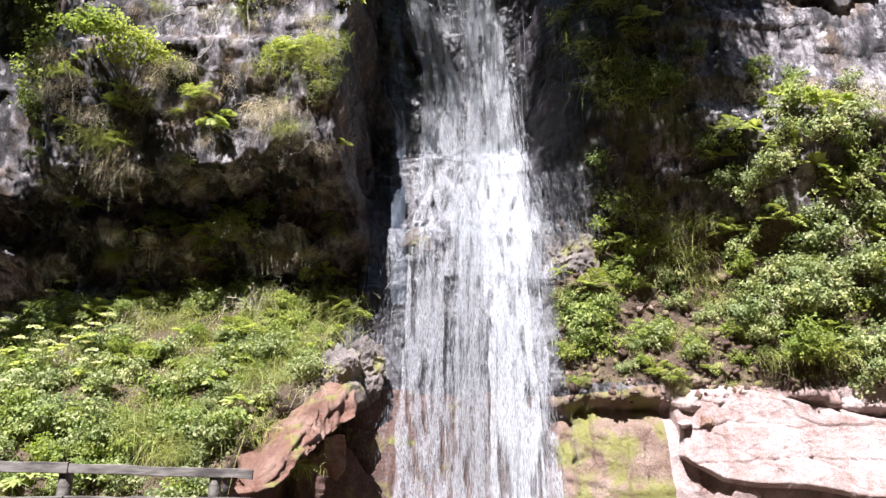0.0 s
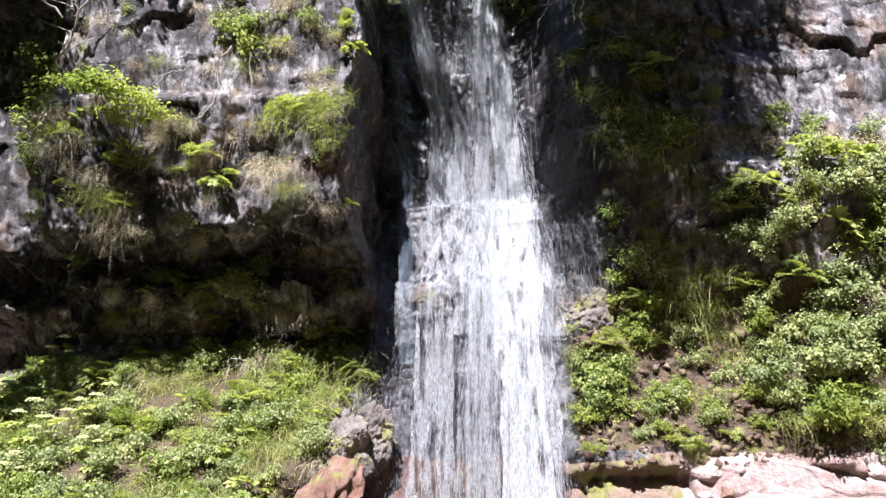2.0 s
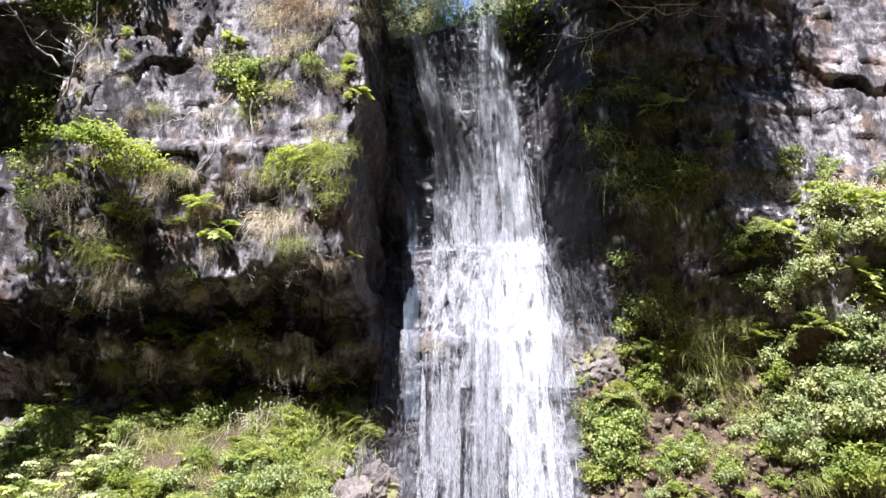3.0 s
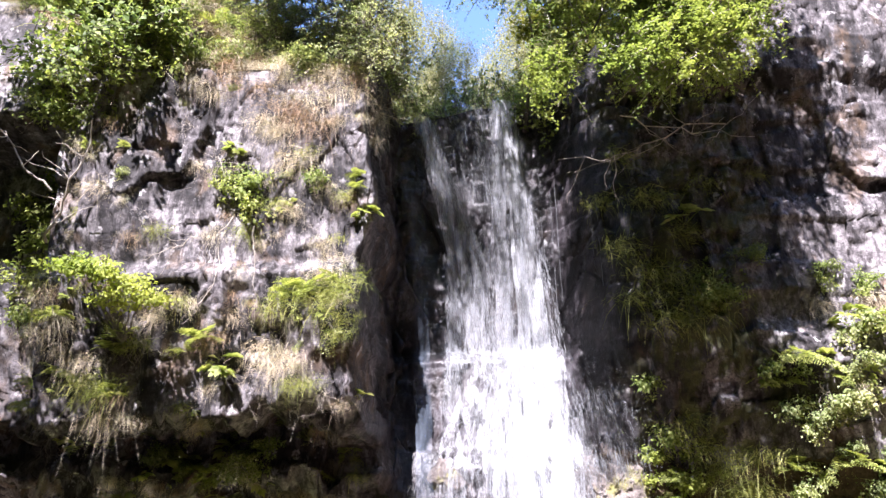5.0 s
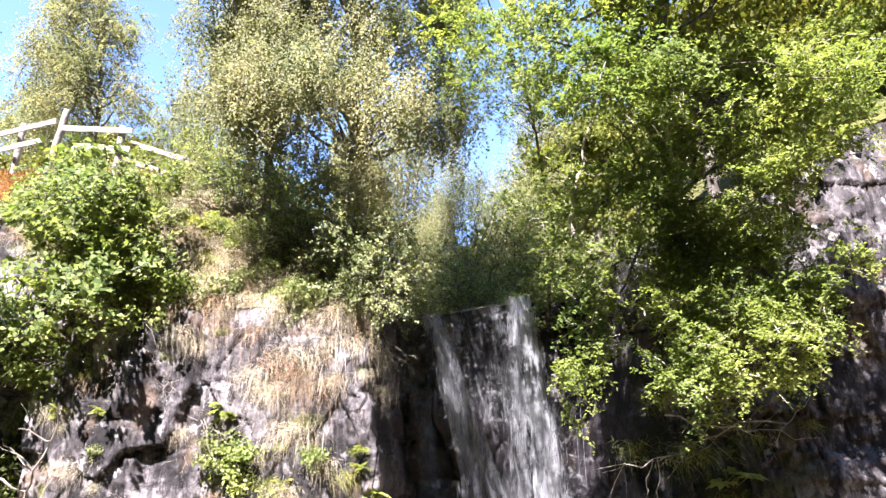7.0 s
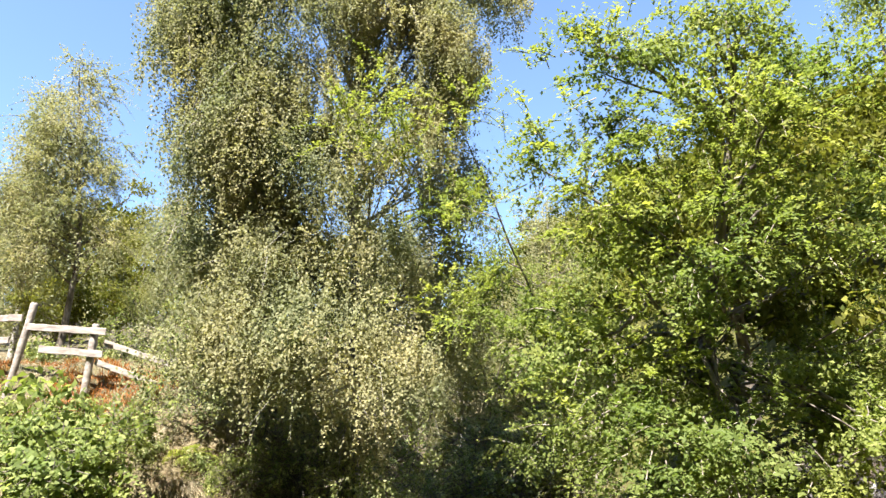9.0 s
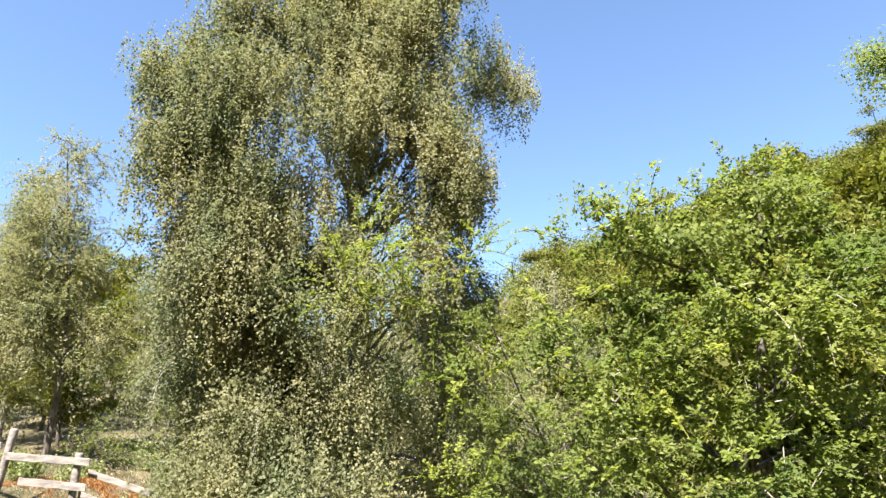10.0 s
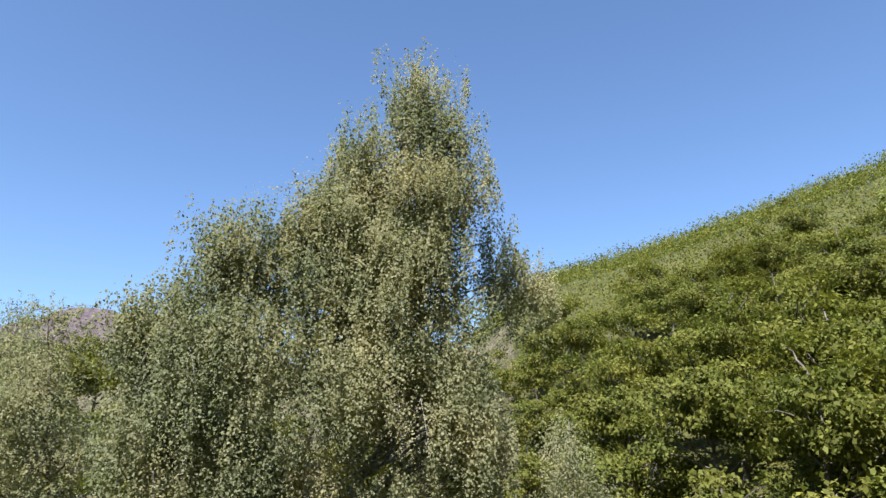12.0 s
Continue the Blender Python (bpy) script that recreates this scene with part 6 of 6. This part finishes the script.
brink()
for gx, gy, gs in [(-8.1, 12.5, 2.3), (-7.4, 12.5, 2.3), (-7.8, 12.9, 2.4), (6.6, 12.9, 1.5), (7.4, 13.2, 1.7), (8.2, 13.4, 1.6), (7.0, 13.9, 1.8), (8.0, 14.2, 1.8), (6.0, 13.2, 1.4)]:
    shrubs.put(pose(gx, gy, float(ground_z(np.array([gx]), np.array([gy]))[0]) - 0.1, 0, 0, 360 * TURN.random()), gs)
for i in range(12):
    gx = -6.4 + 4.4 * TURN.random()
    (straw, rust, straw)[i % 3].put(on_wall(gx, float(cliff_top(np.float64(gx))) - 0.05 - 0.7 * TURN.random() ** 2, 6, 30 * TURN.normal()), 0.55 + 0.5 * TURN.random())
spots(rust, [(-3.3, 12.9, 1.3), (-3.0, 12.6, 1.2), (-3.6, 13.1, 1.1)])
spots(straw, [(-3.1, 13.2, 1.4), (-3.7, 12.6, 1.2), (-2.2, 13.4, 1.2), (-4.1, 12.9, 1.0), (-2.0, 13.2, 1.1), (-2.0, 12.6, 0.9)])

big_shrubs = Planter([wrap(shrub, 320 + k, M_SHRUB, "tall open shrub growing from the cliff edge", "tall_shrub", 1.0, 170, 13, 0.13, 1.3, "tall shrubs on the brink", True) for k in range(3)])
for x, y, z, lean, s in [(-6.6, 11.6, 14.7, 34, 0.9), (-6.6, 11.7, 15.5, 30, 0.9), (-7.0, 11.4, 15.7, 28, 1.0), (-6.7, 11.4, 16.3, 24, 0.8), (-6.8, 11.4, 13.9, 36, 1.1), (-7.3, 11.5, 14.6, 34, 1.1), (-6.6, 11.5, 14.4, 32, 0.9), (-7.9, 11.5, 13.6, 36, 1.0), (-7.5, 11.6, 15.4, 32, 1.0),
                         (-7.0, 11.7, 15.5, 30, 0.8), (-7.7, 11.7, 16.2, 26, 0.8), (-2.7, 13.4, 15.0, 0, 0.7), (2.6, 13.2, 14.5, 0, 1.0), (2.0, 14.5, 14.4, 0, 0.8)]:
    big_shrubs.put(pose(x, y, z, lean, 0, 40 * TURN.normal()), s)


willows = Planter([wrap(shrub, 340 + k, M_PALE, "pale grey-green bush on the slope above the cliff", "grey_bush", 1.1, 440, 13, 0.075, 1.2, "grey bushes above the cliff", True) for k in range(3)])
for x, y, s in [(-2.3, 12.6, 0.95), (-2.9, 12.5, 0.85), (-3.7, 12.9, 0.9), (-1.7, 13.6, 0.9), (-4.6, 12.7, 0.7), (-2.6, 14.6, 0.8), (-3.5, 13.6, 0.9), (-4.3, 13.9, 1.1), (-5.2, 13.4, 1.0), (-6.1, 14.2, 1.0), (-1.8, 16.0, 0.6), (-0.4, 17.4, 1.3), (0.7, 17.8, 1.5), (0.2, 19.4, 1.8), (1.6, 19.0, 1.8), (-1.2, 18.8, 1.6), (2.4, 17.8, 1.6), (0.6, 21.5, 2.1), (-0.9, 21.8, 2.0), (-3.0, 15.6, 1.1), (-7.2, 15.6, 1.1), (-4.6, 15.8, 1.2), (-6.6, 12.9, 0.7), (2.0, 18.0, 1.1), (-9.5, 16.8, 1.0)]:
    willows.put(pose(x, y, float(ground_z(np.array([x]), np.array([y]))[0]) + 0.1, 0, 0, 360 * TURN.random()), s)


for x, y, z, lean, s in [(-2.4, 11.75, 14.7, 36, 0.95), (-2.0, 11.8, 14.1, 45, 0.65)]:
    willows.put(pose(x, y, z, lean, 0, 25 * TURN.normal()), s)


# ---- bare branches ----
def bare_branch(name, label, start, end, seed, r=0.02, twigs=7, mat=None):
    rng = np.random.default_rng(seed)
    path = bend(start, end, rng, 12, 0.35)
    limb = tagged(new(name, mesh_np(name, *tube(path, np.linspace(r, r * 0.3, 12), 6), mat or M_TWIG, True)), label, "branch")
    size = float(np.linalg.norm(np.subtract(end, start)))
    for k in range(twigs):
        i = 2 + int(rng.random() * 9)
        d = unit((path[-1] - path[0])[None])[0] * 0.6 + rng.normal(size=3) * np.array([0.6, 0.3, 0.6])
        tip = path[i] + d * size * (0.15 + 0.25 * rng.random())
        part("twig", mesh_np("twig", *tube(bend(path[i], tip, rng, 7, 0.35), np.linspace(r * 0.45, r * 0.15, 7), 5), mat or M_TWIG, True), limb)
    return limb


bare_branch("bare_branch", "pale dead branch forking in front of the rock", (-7.75, 11.2, 10.2), (-6.85, 10.5, 12.3), 401, 0.03, 5)
bare_branch("bare_branch", "pale crooked branch beside the rock pillar", (-7.5, 10.7, 11.0), (-8.7, 10.5, 12.2), 402, 0.026, 5)
bare_branch("bare_branch", "thin dead branch hanging below the alder", (4.4, 10.2, 11.75), (1.5, 10.2, 11.15), 403, 0.014, 10)
bare_branch("bare_branch", "forked dead branch reaching along the shaded wall", (2.6, 10.1, 11.9), (4.9, 10.3, 11.55), 404, 0.013, 11)
bare_branch("bare_branch", "leafless twig hanging from the rock", (-4.3, 11.1, 10.6), (-4.7, 10.9, 8.9), 405, 0.012, 6)
bare_branch("bare_branch", "leafless brittle twig on the rock", (-4.9, 11.1, 10.2), (-5.8, 10.9, 9.7), 406, 0.012, 7)
bare_branch("bare_branch", "dry hanging root on the rock face", (-3.9, 11.1, 10.4), (-3.7, 11.0, 8.8), 407, 0.012, 5)
bare_branch("bare_branch", "bleached dead stem among the shrubs", (1.9, 12.6, 15.6), (2.3, 12.2, 18.4), 408, 0.05, 6)


# ---- fences ----
def board_mesh(name, a, b, height, thick, mat, seed):
    """A sawn board from a to b, a little warped, with worn edges."""
    rng = np.random.default_rng(seed)
    a, b = Vector(a), Vector(b)
    n = 10
    side = (b - a).cross(Vector((0, 0, 1))).normalized()
    bm = bmesh.new()
    rings = []
    for i in range(n + 1):
        c = a.lerp(b, i / n) + side * rng.normal() * 0.004 + Vector((0, 0, rng.normal() * 0.004))
        h, w = height * (0.5 + 0.02 * rng.normal()), thick * 0.5
        rings.append([bm.verts.new(c + side * sx * w * kx + Vector((0, 0, sz * h * kz))) for sx, sz, kx, kz in
                      ((-1, -1, 1, 0.88), (-1, 1, 1, 0.88), (-1, 1, 0.7, 1), (1, 1, 0.7, 1), (1, 1, 1, 0.88), (1, -1, 1, 0.88), (1, -1, 0.7, 1), (-1, -1, 0.7, 1))])
    for p, q in zip(rings, rings[1:]):
        for i in range(8):
            bm.faces.new((p[i], p[(i + 1) % 8], q[(i + 1) % 8], q[i]))
    bm.faces.new(rings[0][::-1])
    bm.faces.new(rings[-1])
    bmesh.ops.recalc_face_normals(bm, faces=bm.faces)
    me = bpy.data.meshes.new(name)
    bm.to_mesh(me)
    bm.free()
    me.materials.append(mat)
    return me


def post_mesh(a, b, size, mat, seed):
    a, b = Vector(a), Vector(b)
    rng = np.random.default_rng(seed)
    rows = [a.lerp(b, t) for t in (0, 0.2, 0.4, 0.6, 0.8, 0.98, 1.0)]
    rad = [size * 0.62 * (1 + 0.05 * rng.normal()) for _ in rows]
    rad[-1] *= 0.8
    v, q = tube(np.array(rows), rad, 8)
    me = mesh_np("post", v, q, mat)
    bm = bmesh.new()
    bm.from_mesh(me)
    bm.verts.ensure_lookup_table()
    bm.faces.new([bm.verts[i] for i in range(len(v) - 8, len(v))])
    bm.to_mesh(me)
    bm.free()
    return me


low = tagged(new("wooden_fence"), "weathered grey plank fence at the foot of the fall", "fence")
for k, (x, h) in enumerate([(-6.6, 1.52), (-4.68, 1.52), (-2.82, 1.44)]):
    part("post", post_mesh((x, 8.66, -0.4), (x, 8.66, h), 0.13, M_WOOD, 500 + k), low)
part("rail", board_mesh("rail", (-7.6, 8.55, 1.56), (-4.62, 8.55, 1.50), 0.13, 0.05, M_WOOD, 510), low)
part("rail", board_mesh("rail", (-4.60, 8.55, 1.50), (-2.35, 8.6, 1.42), 0.11, 0.05, M_WOOD, 511), low)
part("rail", board_mesh("rail", (-7.6, 8.55, 1.10), (-4.62, 8.55, 1.10), 0.15, 0.05, M_WOOD, 512), low)
part("rail", board_mesh("rail", (-4.60, 8.55, 1.10), (-2.35, 8.6, 1.08), 0.15, 0.05, M_WOOD, 513), low)

high = tagged(new("meadow_fence"), "bleached broken board fence on the meadow's edge", "fence")
for k, (a, b) in enumerate([((-8.36, 13.55, 17.1), (-8.30, 13.5, 19.02)), ((-10.05, 13.55, 17.3), (-9.74, 13.5, 19.52)), ((-11.3, 14.2, 17.6), (-11.28, 14.2, 19.6)), ((-13.0, 14.8, 17.9), (-13.0, 14.8, 19.8))]):
    part("post", post_mesh(a, b, 0.125, M_PALEWOOD, 520 + k), high)
for k, (a, b, h) in enumerate([((-9.74, 13.40, 18.98), (-8.00, 13.40, 18.83), 0.15), ((-9.40, 13.40, 18.49), (-8.00, 13.40, 18.35), 0.15),
                               ((-8.12, 13.62, 18.64), (-6.72, 13.75, 18.18), 0.13), ((-8.26, 13.62, 18.23), (-6.96, 13.75, 17.78), 0.13),
                               ((-13.0, 14.7, 19.45), (-9.90, 13.42, 19.18), 0.15), ((-13.0, 14.7, 18.95), (-10.1, 13.42, 18.70), 0.14)]):
    part("board", board_mesh("board", a, b, h, 0.035, M_PALEWOOD, 530 + k), high)
